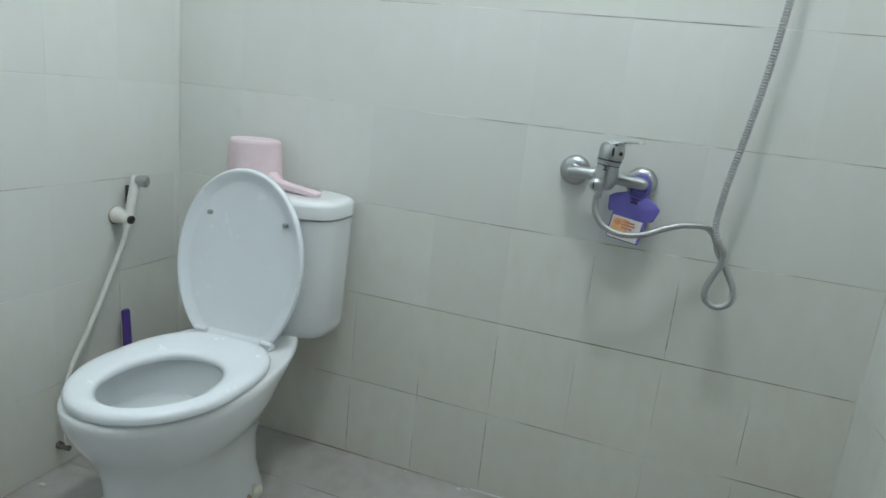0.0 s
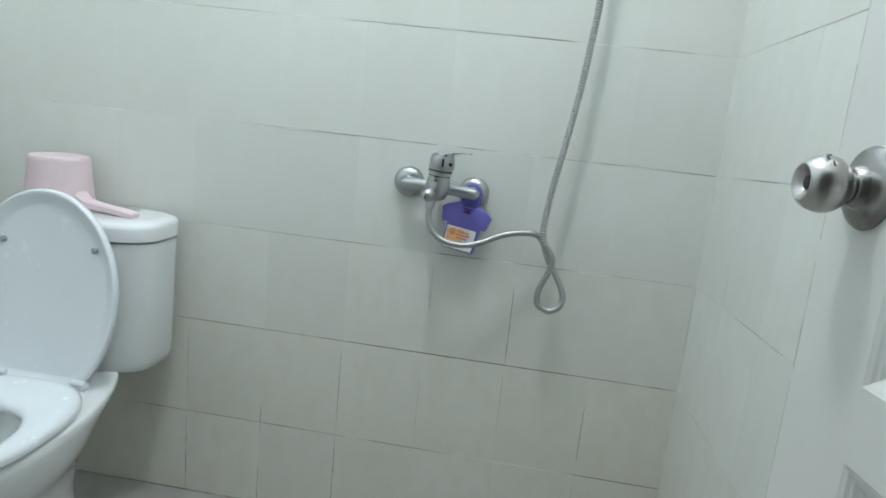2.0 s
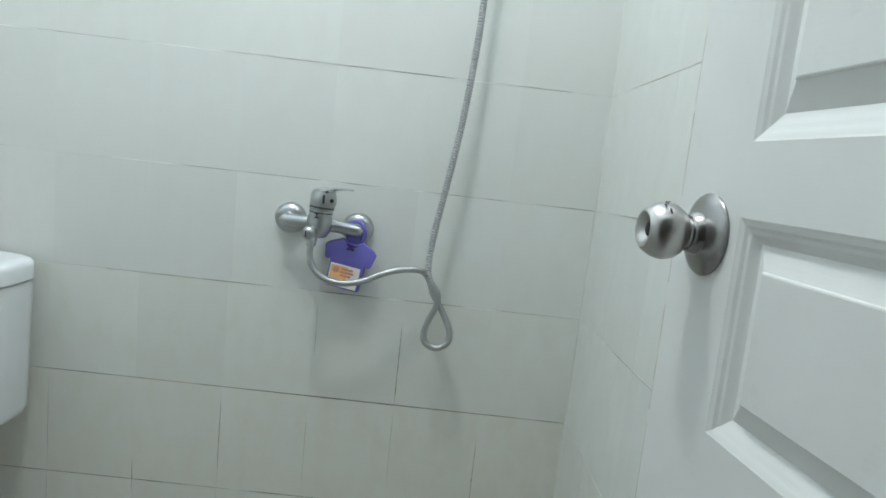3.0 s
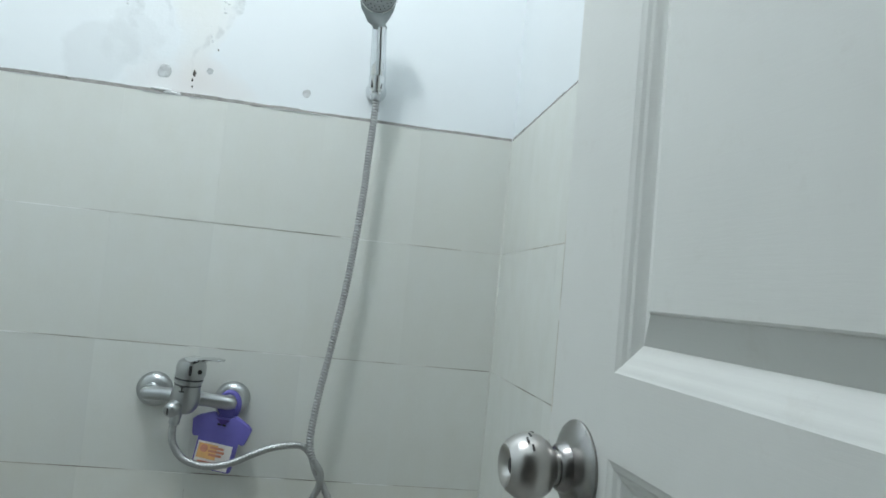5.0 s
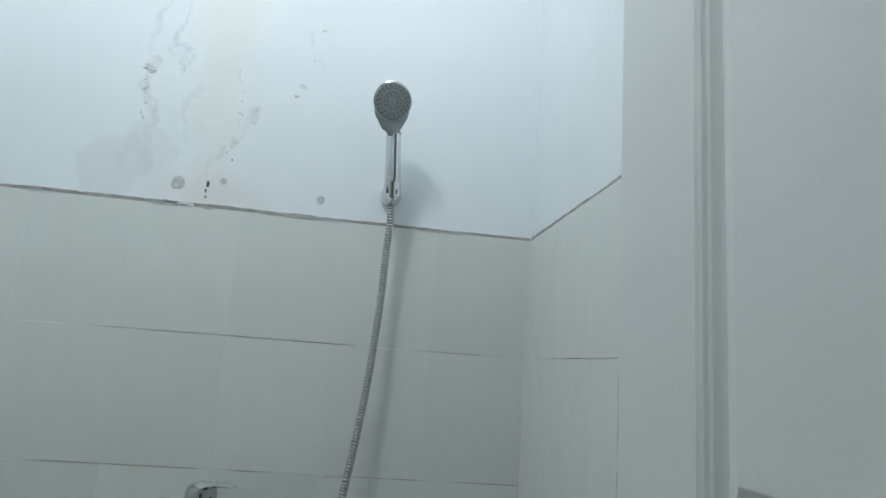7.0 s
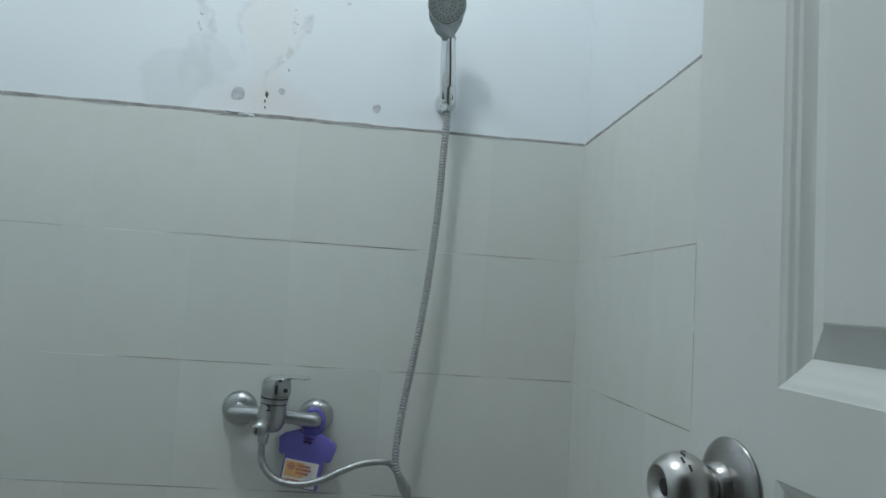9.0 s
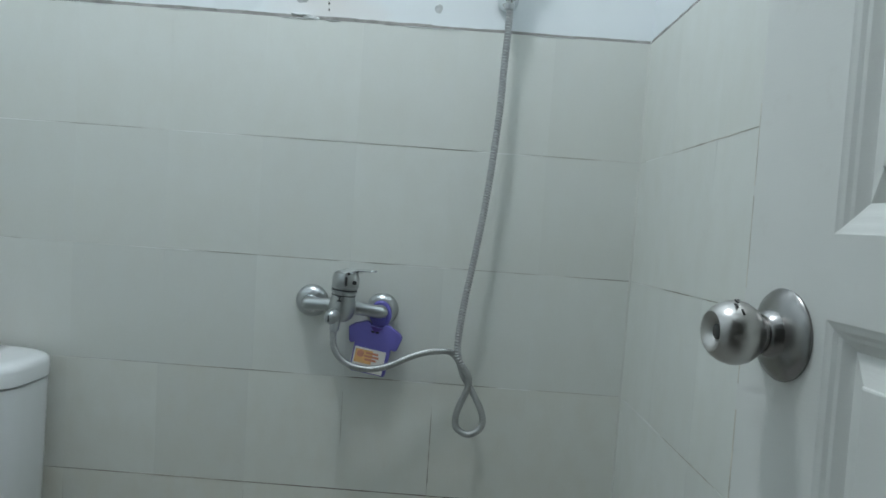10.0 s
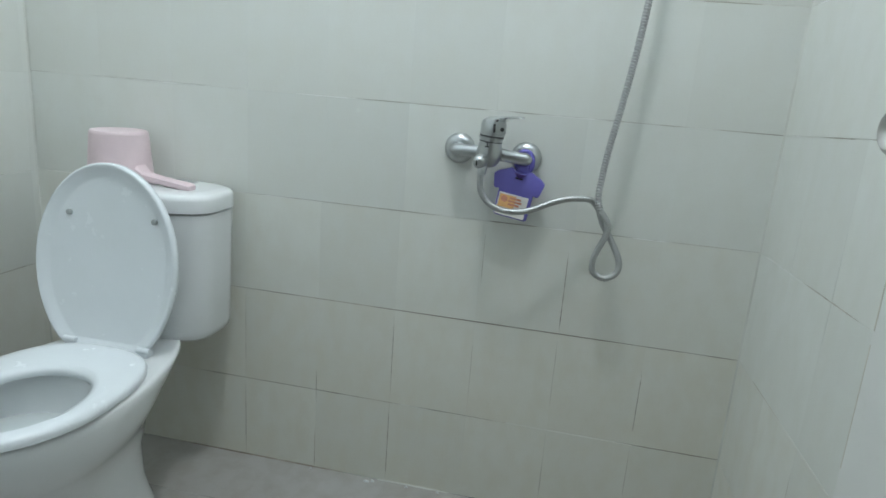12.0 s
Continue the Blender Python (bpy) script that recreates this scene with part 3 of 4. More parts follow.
def tank_ring(z, hw, depth, bow):
    """A plan outline: flat back, rounded sides and a bowed front."""
    pts, back = [], -0.014
    n = COUNT
    for i in range(n):
        a = 2 * math.pi * i / n
        c, s = math.cos(a), math.sin(a)
        e = 4.2
        x = math.copysign(abs(c) ** (2 / e), c) * hw
        y = math.copysign(abs(s) ** (2 / e), s) * depth / 2
        if s < 0:
            y -= bow * (1 - (x / hw) ** 2)
        pts.append(Vector((AX + x, back - depth / 2 + y, z)))
    return pts


tank = part("tank", loft([tank_ring(0.410, 0.128, 0.140, 0.010), tank_ring(0.4115, 0.145, 0.156, 0.014), tank_ring(0.421, 0.157, 0.166, 0.018), tank_ring(0.44, 0.163, 0.170, 0.02),
                          tank_ring(0.60, 0.168, 0.172, 0.02), tank_ring(0.722, 0.172, 0.174, 0.02), tank_ring(0.7235, 0.168, 0.170, 0.02)]), CERAMIC, toilet, "white glazed cistern", sharp=60)
part("tank_lid", loft([tank_ring(0.7265, 0.170, 0.172, 0.02), tank_ring(0.7275, 0.175, 0.178, 0.02), tank_ring(0.755, 0.176, 0.179, 0.02), tank_ring(0.764, 0.173, 0.177, 0.02),
                       tank_ring(0.7685, 0.164, 0.168, 0.018), tank_ring(0.7705, 0.14, 0.14, 0.015), tank_ring(0.771, 0.08, 0.08, 0.01)]), CERAMIC, toilet, "white glazed cistern lid", sharp=60)
# black ring fills the gap below the lid to draw its shade
part("gap_shade", loft([tank_ring(0.7225, 0.164, 0.166, 0.02), tank_ring(0.7275, 0.164, 0.166, 0.02)]), DARK, tank, "black ring for the shade in the gap under the lid")

# ---- pink water dipper, upside down on the tank ----
DIP = Vector((-0.672, -0.098, 0.7715))
dipper = thing("water_dipper", DIP, "pale pink plastic water dipper upside down on the cistern", "dipper")
cup = bmesh.new()
lathe([(0.0735, 0.0), (0.0755, 0.001), (0.0755, 0.006), (0.0735, 0.008), (0.0690, 0.055), (0.0645, 0.108), (0.0640, 0.112), (0.0610, 0.1165), (0.056, 0.1175), (0.03, 0.1165), (0.001, 0.1165)],
      Matrix.Translation(DIP), 40, (False, True), cup)
lathe([(0.0735, 0.0), (0.0715, 0.001), (0.0670, 0.055), (0.0620, 0.112), (0.001, 0.113)], Matrix.Translation(DIP), 40, (False, True), cup)
part("cup", cup, BLUSH, dipper)
hm = Matrix.Translation(DIP + Vector((0.066, -0.018, 0.018))) @ Matrix.Rotation(radians(-6), 4, "Z") @ Matrix.Rotation(radians(5.5), 4, "Y")
hb = loft([[hm @ Vector((x, s * w, z * t_ + up)) for s, z in ((-1, -0.6), (-0.7, -1), (0.7, -1), (1, -0.6), (1, 0.6), (0.7, 1), (-0.7, 1), (-1, 0.6))]
           for x, w, t_, up in ((0.0, 0.020, 0.020, 0.004), (0.02, 0.016, 0.0105, 0.0), (0.06, 0.0135, 0.0085, 0.0), (0.125, 0.0145, 0.0085, 0.0), (0.142, 0.0140, 0.0080, 0.0), (0.146, 0.011, 0.0055, 0.0))])
part("handle", hb, BLUSH, dipper)

# ---- shower mixer ----
mixer = thing("shower_mixer", (0.205, 0.0, 0.912), "worn chrome single-lever shower mixer on the tiles", "faucet")
for x, zf in ((0.130, 0.913), (0.281, 0.905)):
    part("flange", lathe([(0.0345, 0.0), (0.0345, 0.003), (0.0335, 0.008), (0.0300, 0.0145), (0.0230, 0.0190), (0.0150, 0.0205), (0.0130, 0.0330)],
                         Matrix.Translation((x, 0.0, zf)) @ Matrix.Rotation(radians(90), 4, "X"), 36), CHROME, mixer, "domed chrome wall flange")


def arm(x0, x1, z0, z1):
    """A horizontal inlet, rounded where it turns to the wall."""
    rows = [(0.003, -0.0135), (0.009, -0.010), (0.0125, -0.004), (0.0135, 0.004), (0.0130, abs(x1 - x0) * 0.55), (0.0145, abs(x1 - x0) * 0.8), (0.0145, abs(x1 - x0))]
    return lathe(rows, along((x0, -0.046, z0), (x1, -0.052, z1)), 24)


part("inlet", arm(0.130, 0.203, 0.913, 0.914), CHROME, mixer)
part("inlet", arm(0.284, 0.208, 0.905, 0.913), CHROME, mixer)
b0, b1 = Vector((0.2035, -0.066, 0.888)), Vector((0.2115, -0.066, 0.990))
axis = along(b0, b1)
part("body", lathe([(0.010, -0.004), (0.018, 0.0), (0.0235, 0.008), (0.0272, 0.020), (0.0268, 0.032), (0.0240, 0.048), (0.0243, 0.056), (0.0268, 0.0575), (0.0268, 0.0600), (0.0245, 0.0610), (0.0245, 0.0635), (0.0268, 0.0645), (0.0268, 0.0670), (0.022, 0.0680)], axis, 36), CHROME, mixer)
# dark rings round the body stand in for shade in its grooves
for h0, h1, r in ((0.0500, 0.0522, 0.0246), (0.0606, 0.0640, 0.0258)):
    part("shade_band", lathe([(r - 0.003, h0), (r, h0), (r, h1), (r - 0.003, h1)], axis, 36), GROOVE_SHADE, mixer, "dark band for the shade between the body's ribs")
part("mark", box(0.1990, 0.2085, -0.0935, -0.088, 0.928, 0.9305, 0.0006), DARK, mixer, "small dark engraved mark")
box_b = box(0.1990, 0.2085, -0.0935, -0.088, 0.937, 0.9395, 0.0006)
box(0.2025, 0.2050, -0.0935, -0.088, 0.9305, 0.937, 0.0, box_b)
part("mark", box_b, DARK, mixer, "small dark engraved mark")
part("outlet", lathe([(0.011, 0.0), (0.0125, 0.012), (0.0150, 0.020), (0.0150, 0.030), (0.0125, 0.038), (0.007, 0.042), (0.001, 0.043)], along((0.199, -0.068, 0.902), (0.1865, -0.112, 0.894)), 28), CHROME, mixer)
part("slot", box(0.1855, 0.1885, -0.1105, -0.104, 0.889, 0.902, 0.001), DARK, mixer, "dark slot in the outlet knob")
part("hose_nut", lathe([(0.0095, 0.0), (0.0100, 0.006), (0.0100, 0.018), (0.0080, 0.022)], along((0.1985, -0.090, 0.880), (0.1955, -0.086, 0.910)), 12), CHROME, mixer)
LEVER_TURN = Matrix.Translation((0.2105, -0.066, 0.9545)) @ Matrix.Rotation(radians(-34), 4, "Z")
cap = lathe([(0.0262, 0.0), (0.0275, 0.003), (0.0272, 0.020), (0.0240, 0.029), (0.0150, 0.0345), (0.006, 0.0365), (0.001, 0.0367)], LEVER_TURN, 32)
lever = loft([[LEVER_TURN @ Vector((x, s * w, zc + z * th)) for s, z in ((-1, 0), (-0.8, -0.8), (0, -1), (0.8, -0.8), (1, 0), (0.8, 0.8), (0, 1), (-0.8, 0.8))]
              for x, w, zc, th in ((-0.020, 0.006, 0.020, 0.004), (-0.015, 0.016, 0.026, 0.008), (0.0, 0.0195, 0.029, 0.010), (0.016, 0.0195, 0.031, 0.008), (0.030, 0.0180, 0.0355, 0.0055),
                                   (0.046, 0.0155, 0.0390, 0.0033), (0.063, 0.0140, 0.0400, 0.0026), (0.075, 0.0105, 0.0400, 0.0022), (0.078, 0.005, 0.0400, 0.0015))])
part("cap", cap, CHROME, mixer, "domed chrome cap")
part("lever", lever, BRIGHT, mixer, "polished chrome lever")
part("slot", box(0.2135, 0.2180, -0.0955, -0.088, 0.960, 0.978, 0.001), DARK, mixer, "dark slot under the lever")

part("index_button", lathe([(0.0042, 0.0), (0.0042, 0.0035), (0.0030, 0.0042)], along((0.2305, -0.0840, 0.9665), (0.2395, -0.105, 0.9665)), 16), DARK, mixer, "small dark index button")

# ---- violet shirt-shaped sachet hung on the mixer ----
sachet = thing("sachet", (0.272, -0.030, 0.90), "violet shirt-shaped plastic sachet hung on the mixer", "air freshener")
half = [(0.000, 0.000), (0.012, 0.001), (0.017, 0.006), (0.022, 0.008), (0.048, -0.004), (0.057, -0.012), (0.051, -0.040), (0.046, -0.044), (0.0385, -0.041), (0.0375, -0.098), (0.034, -0.101)]
outline = half + [(-x, z) for x, z in half[:0:-1]]
SHIRT = Matrix.Translation((0.2765, -0.046, 0.8735)) @ Matrix.Rotation(radians(9), 4, "Y")
shirt = prism(outline, 0.017, 0.003)
shirt.transform(SHIRT)
part("shirt", shirt, PURPLE, sachet)
ring = [Vector((0.2810 + 0.0175 * math.cos(a), -0.0255, 0.897 + 0.024 * math.sin(a))) for a in [2 * math.pi * k / 28 for k in range(29)]]
part("hanging_loop", tube(ring, 0.0058, 12), PURPLE, sachet, "violet hanging loop")
neck_tab = prism([(-0.015, -0.003), (0.015, -0.003), (0.0125, 0.014), (0.009, 0.024), (-0.009, 0.024), (-0.0125, 0.014)], 0.010, 0.002)
neck_tab.transform(SHIRT @ Matrix.Translation((0.001, 0.0125, 0)))
part("neck_tab", neck_tab, PURPLE, sachet)
collar = prism([(-0.013, 0.001), (0.013, 0.001), (0.0, -0.011)], 0.002)
collar.transform(SHIRT @ Matrix.Translation((0, -0.0014, -0.002)))
part("neckline", collar, VIOLET, sachet, "darker neckline")
for dx in (-0.0055, 0.004):
    tick = box(dx - 0.0035, dx + 0.0035, 0, 0.0015, -0.010, -0.0065)
    tick.transform(SHIRT @ Matrix.Translation((0, -0.0022, -0.003)))
    part("button", tick, DARK, sachet, "small dark mark")
card = box(-0.033, 0.033, 0, 0.0014, -0.097, -0.047, 0.0005)
card.transform(SHIRT @ Matrix.Translation((-0.002, -0.0016, -0.001)))
card = part("label_card", card, CARD, sachet, "white card with orange print")


def print_on(shape, material, label):
    shape.transform(SHIRT @ Matrix.Translation((-0.002, -0.0024, -0.001)))
    part("print", shape, material, card, label)


print_on(box(-0.0300, 0.0060, 0, 0.0006, -0.0790, -0.0505), ORANGE, "orange printed patch")
print_on(lathe([(0.0075, 0), (0.0075, 0.0006)], Matrix.Translation((-0.019, -0.0004, -0.060)) @ Matrix.Rotation(radians(-90), 4, "X"), 20), RED, "red printed spot")
for k, (x0, x1, z) in enumerate(((-0.008, 0.018, -0.056), (-0.010, 0.020, -0.063), (-0.008, 0.016, -0.070), (-0.026, 0.010, -0.086))):
    print_on(box(x0, x1, -0.0003, 0.0006, z - 0.0022, z + 0.0022), RED, "unreadable red print")

# ---- hand shower, its bracket and hose ----
shower = thing("hand_shower", (0.503, 0.004, 1.56), "chrome hand shower in a wall bracket with a grey nozzle plate", "shower head")
part("bracket", lathe([(0.0215, -0.001), (0.0220, 0.004), (0.0210, 0.012), (0.0165, 0.020), (0.012, 0.030), (0.012, 0.040)], along((0.502, 0.004, 1.560), (0.502, -0.05, 1.566)), 28), BRIGHT, shower, "round chrome bracket on the wall")
H0, H1 = Vector((0.5040, -0.050, 1.548)), Vector((0.4945, -0.078, 1.700))
for dx in (-0.0095, 0.0095):
    part("slit", box(0.502 + dx - 0.0012, 0.502 + dx + 0.0012, -0.0665, -0.060, 1.551, 1.574, 0.0004), DARK, shower, "dark slit in the bracket")
part("cradle", lathe([(0.0115, -0.002), (0.0155, 0.0), (0.0165, 0.012), (0.0172, 0.030), (0.0150, 0.031)], along(H0, H1), 24), BRIGHT, shower)
grip = []
for h, wide, deep in ((-0.006, 0.0105, 0.0105), (0.02, 0.0120, 0.0115), (0.0315, 0.0148, 0.0125), (0.034, 0.0155, 0.0128), (0.06, 0.0155, 0.0128), (0.09, 0.0148, 0.0124), (0.118, 0.0142, 0.0122), (0.124, 0.0145, 0.0125)):
    ring = []
    for q in [2 * math.pi * n / 40 for n in range(40)]:
        c, d = math.cos(q), math.sin(q)
        flat = Vector((math.copysign(abs(c) ** 0.72, c) * wide, math.copysign(abs(d) ** 0.72, d) * deep, h))
        ring.append(along(H0, H1) @ Matrix.Rotation(radians(-7), 4, "Z") @ flat)
    grip.append(ring)
part("handle", loft(grip), BRIGHT, shower, "polished chrome handle")
FACE = Vector((0.4885, -0.100, 1.7275))
AIM = Vector((-0.02, -0.92, -0.39)).normalized()
head_m = Matrix.Translation(FACE) @ AIM.to_track_quat("Z", "Y").to_matrix().to_4x4()
head = lathe([(0.001, -0.030), (0.018, -0.029), (0.030, -0.022), (0.0365, -0.010), (0.0385, -0.002), (0.0380, 0.002), (0.0362, 0.0035), (0.0353, 0.0015), (0.001, 0.0015)], head_m, 40)
UP = (H1 - H0).normalized()
SIDE = Vector((1, 0, 0))
neck_rings = []
for place, wide, deep, facing in ((H0 + UP * 0.118, 0.0143, 0.0124, UP), (H0 + UP * 0.126 + Vector((0, -0.001, 0)), 0.0150, 0.0126, UP), (FACE + Vector((0.001, 0.0245, -0.050)), 0.0182, 0.0115, Vector((0, -0.2, 1))),
                                  (FACE + Vector((0.001, 0.0225, -0.038)), 0.0250, 0.0100, Vector((0, -0.25, 1))), (FACE + Vector((0, 0.0200, -0.026)), 0.0318, 0.0090, Vector((0, -0.35, 1))), (FACE + Vector((0, 0.0165, -0.010)), 0.0355, 0.0080, Vector((0, -0.4, 1)))):
    out = SIDE.cross(facing.normalized())
    neck_rings.append([place + SIDE * wide * math.cos(q) + out * deep * math.sin(q) for q in [2 * math.pi * k / 28 for k in range(28)]])
neck = loft(neck_rings)
part("neck", neck, NECK, shower, "grey neck under the head")
part("head", head, BRIGHT, shower, "chrome shower head shell")
plate = part("nozzle_plate", lathe([(0.0352, 0.0), (0.0352, 0.0026), (0.0338, 0.0040), (0.021, 0.0046), (0.0205, 0.0052), (0.019, 0.0052), (0.0185, 0.0046), (0.001, 0.0050)], head_m, 40), NOZZLE, shower, "grey nozzle plate")
for count, radius in ((22, 0.0300), (18, 0.0250), (14, 0.0160), (9, 0.0105), (1, 0.0)):
    for k in range(count):
        a = 2 * math.pi * k / count + radius * 40
        m = head_m @ Matrix.Translation((radius * math.cos(a), radius * math.sin(a), 0.0040))
        size = 0.0014 if radius else 0.0042
        part("nozzle", lathe([(size, 0), (size * 0.8, 0.0022)], m, 8), DARK if radius else NOZZLE, plate)

hose = thing("shower_hose", (0.20, -0.09, 0.88), "ribbed stainless steel shower hose with a twisted loop", "hose")
way = [(0.1980, -0.092, 0.886), (0.1955, -0.094, 0.860), (0.2000, -0.096, 0.834), (0.2180, -0.097, 0.811), (0.2460, -0.096, 0.799), (0.2770, -0.092, 0.797), (0.3090, -0.086, 0.804), (0.3440, -0.078, 0.820),
       (0.3760, -0.069, 0.831), (0.4060, -0.060, 0.835), (0.4320, -0.052, 0.833), (0.4500, -0.049, 0.815), (0.4620, -0.050, 0.785), (0.4810, -0.056, 0.757), (0.5045, -0.066, 0.714), (0.5035, -0.070, 0.685),
       (0.4795, -0.071, 0.670), (0.4555, -0.070, 0.681), (0.4515, -0.068, 0.705), (0.4600, -0.068, 0.734), (0.4715, -0.069, 0.764), (0.4720, -0.069, 0.790), (0.4540, -0.068, 0.816), (0.4460, -0.066, 0.842),
       (0.4475, -0.063, 0.884), (0.4545, -0.060, 0.948), (0.4680, -0.057, 1.035), (0.4850, -0.052, 1.165), (0.4975, -0.049, 1.321), (0.5010, -0.048, 1.424), (0.5040, -0.048, 1.500), (0.5030, -0.050, 1.549)]
line = spline(way, 0.00148)
TAUT = int(len(line) * 0.48)                    # past here the hose hangs straight and its ribs open
part("end_nut", lathe([(0.0070, -0.002), (0.0092, 0.0), (0.0098, 0.004), (0.0098, 0.013), (0.0085, 0.016)], along(way[-3], way[-1]) @ Matrix.Translation((0, 0, 0.106)), 12), CHROME, hose, "chrome nut at the end of the hose")
part("end_nut", lathe([(0.0070, 0.018), (0.0094, 0.016), (0.0098, 0.012), (0.0098, 0.002), (0.0085, 0.0)], along(way[0], way[1]), 12), CHROME, hose, "chrome nut at the end of the hose")
part("ribbed_tube", tube(line, lambda i: (0.0046, 0.0072, 0.0076, 0.0072)[i % 4] if i > TAUT else (0.0062, 0.0068, 0.0070, 0.0068)[i % 4], 18), HOSE, hose, sharp=70)

# ---- bidet sprayer on the west wall ----
spray = thing("bidet_sprayer", (XW, -0.205, 0.64), "aged white plastic bidet sprayer in a wall holder", "bidet sprayer")
part("holder", lathe([(0.0215, 0.0), (0.0220, 0.004), (0.0205, 0.016), (0.0175, 0.030), (0.0165, 0.050), (0.0150, 0.052)], along((XW, -0.230, 0.656), (XW + 0.10, -0.235, 0.645)), 24), OFFWHITE, spray)
part("dirty_rim", lathe([(0.0245, 0.0), (0.0240, 0.0012), (0.020, 0.0014)], along((XW, -0.231, 0.654), (XW + 0.10, -0.231, 0.654)), 24), BUFF, spray, "brown grime round the holder")
part("holder_end", lathe([(0.0115, 0.048), (0.0118, 0.055), (0.0095, 0.057)], along((XW, -0.230, 0.656), (XW + 0.10, -0.235, 0.645)), 20), DARK, spray, "dark end of the holder")
g0, g1 = Vector((XW + 0.045, -0.238, 0.628)), Vector((XW + 0.042, -0.203, 0.755))
part("handle", lathe([(0.009, 0.0), (0.0115, 0.02), (0.0125, 0.05), (0.0130, 0.09), (0.0135, 0.118), (0.0130, 0.132), (0.009, 0.138)], along(g0, g1), 20), OFFWHITE, spray)
part("trigger", box(XW + 0.018, XW + 0.028, -0.218, -0.208, 0.685, 0.735, 0.002), DARK, spray, "dark trigger behind the handle")
part("nozzle", lathe([(0.013, 0.004), (0.0145, 0.009), (0.0160, 0.024), (0.0160, 0.029), (0.0130, 0.032), (0.001, 0.032)], along((XW + 0.042, -0.206, 0.750), (XW + 0.095, -0.190, 0.750)), 24), CHROME, spray, "chrome spray head")
pipe = thing("bidet_hose", (XW, -0.40, 0.07), "white plastic sprayer hose hanging to the wall valve", "hose")
part("tube", tube(spline([(XW + 0.045, -0.238, 0.634), (XW + 0.042, -0.244, 0.600), (XW + 0.038, -0.268, 0.545), (XW + 0.035, -0.321, 0.439), (XW + 0.034, -0.366, 0.362), (XW + 0.033, -0.404, 0.298), (XW + 0.033, -0.423, 0.232),
                          (XW + 0.033, -0.424, 0.150), (XW + 0.033, -0.422, 0.092)], 0.006), 0.0067, 12), OFFWHITE, pipe)
part("valve", lathe([(0.0095, 0.0), (0.0095, 0.010), (0.0072, 0.012), (0.0072, 0.036), (0.004, 0.038)], along((XW, -0.421, 0.084), (XW + 0.05, -0.421, 0.084)), 16), GRIMY, pipe, "small dark wall valve")

brush = thing("toilet_brush", (XW + 0.045, -0.205, FLOOR), "dark violet plastic toilet brush leaning in the corner", "toilet brush")
stick = [Vector((XW + 0.050, -0.231, 0.10)), Vector((XW + 0.028, -0.229, 0.398))]
part("handle", loft([[along(stick[0], stick[1]) @ Vector((x * w, y * w * 0.7, h)) for x, y in ((-1, -0.6), (-0.6, -1), (0.6, -1), (1, -0.6), (1, 0.6), (0.6, 1), (-0.6, 1), (-1, 0.6))]
                     for h, w in ((0, 0.008), (0.02, 0.0105), (0.27, 0.0105), (0.295, 0.0105), (0.300, 0.008))]), VIOLET, brush)
part("brush_head", lathe([(0.015, 0), (0.033, 0.01), (0.036, 0.05), (0.030, 0.085), (0.010, 0.10)], Matrix.Translation((XW + 0.050, -0.231, FLOOR)), 20), VIOLET, brush)

# ---- plugs and chips in the plaster ----


def plug(x, z, r, seed):
    def ring(k, y):
        out = []
        for i in range(24):
            q = 2 * math.pi * i / 24
            w = r * k * (1 + 0.28 * noise.noise((math.cos(q) * 1.3, math.sin(q) * 1.3, seed)))
            out.append(Vector((x + w * math.cos(q), y, z + w * math.sin(q))))
        return out
    return loft([ring(1.0, 0.0041), ring(0.93, 0.0034), ring(0.6, 0.0031)], (False, True))


FILLER = simple("grey_filler", (0.56, 0.585, 0.59), 0.9, vary=0.25, scale=60, bump=0.7, bump_scale=150)
for x, z, r in ((0.077, 1.5475, 0.0140), (0.163, 1.560, 0.0068), (0.360, 1.5395, 0.0090)):
    solid("wall_plug", plug(x, z, r, x * 9), FILLER, "grey filled drill hole in the white plaster", "wall plug", group="filled holes above the tiles", origin=(x, 0.004, z))


def chip(x, z, w, h, seed):
    """A ragged flake of paint that stands off the plaster."""
    rings = []
    for lift, k in ((0.0042, 1.0), (0.0034, 0.85), (0.0028, 0.5)):
        rings.append([Vector((x + w * k * (1 + 0.9 * noise.noise((i * 0.9, seed, 2))) * math.cos(2 * math.pi * i / 14), lift, z + h * k * (1 + 0.9 * noise.noise((i * 0.9, seed, 7))) * math.sin(2 * math.pi * i / 14))) for i in range(14)])
    return loft(rings, (False, True))


CRUST = simple("flaking_paint", (0.70, 0.73, 0.74), 0.9, vary=0.12, scale=90, bump=0.9, bump_scale=260)
SOOT = simple("dark_crack", (0.10, 0.09, 0.08), 0.95, vary=0.4, scale=90)
random.seed(4)
FLAKES = [(0.290, 1.756, 0.005, 0.003), (0.318, 1.838, 0.004, 0.002), (0.334, 1.908, 0.005, 0.003)]
for cx, cz, sx, sz, size, count in ((-0.012, 1.783, 0.011, 0.009, 0.0050, 11), (-0.013, 1.735, 0.004, 0.030, 0.0030, 9), (-0.011, 1.675, 0.003, 0.016, 0.0024, 4), (0.180, 1.700, 0.016, 0.026, 0.0026, 8), (0.155, 1.630, 0.010, 0.018, 0.0020, 4)):
    for k in range(count):
        FLAKES.append((random.gauss(cx, sx * 0.6), random.gauss(cz, sz * 0.6), size * random.uniform(0.5, 1.3), size * random.uniform(0.4, 1.2)))
for x, z, w, h in FLAKES:
    solid("paint_flake", chip(x, z, w, h, x * 31 + z), CRUST, "small flake of peeling white paint", "paint flake", group="peeling flakes on the damp wall", origin=(x, 0.004, z))
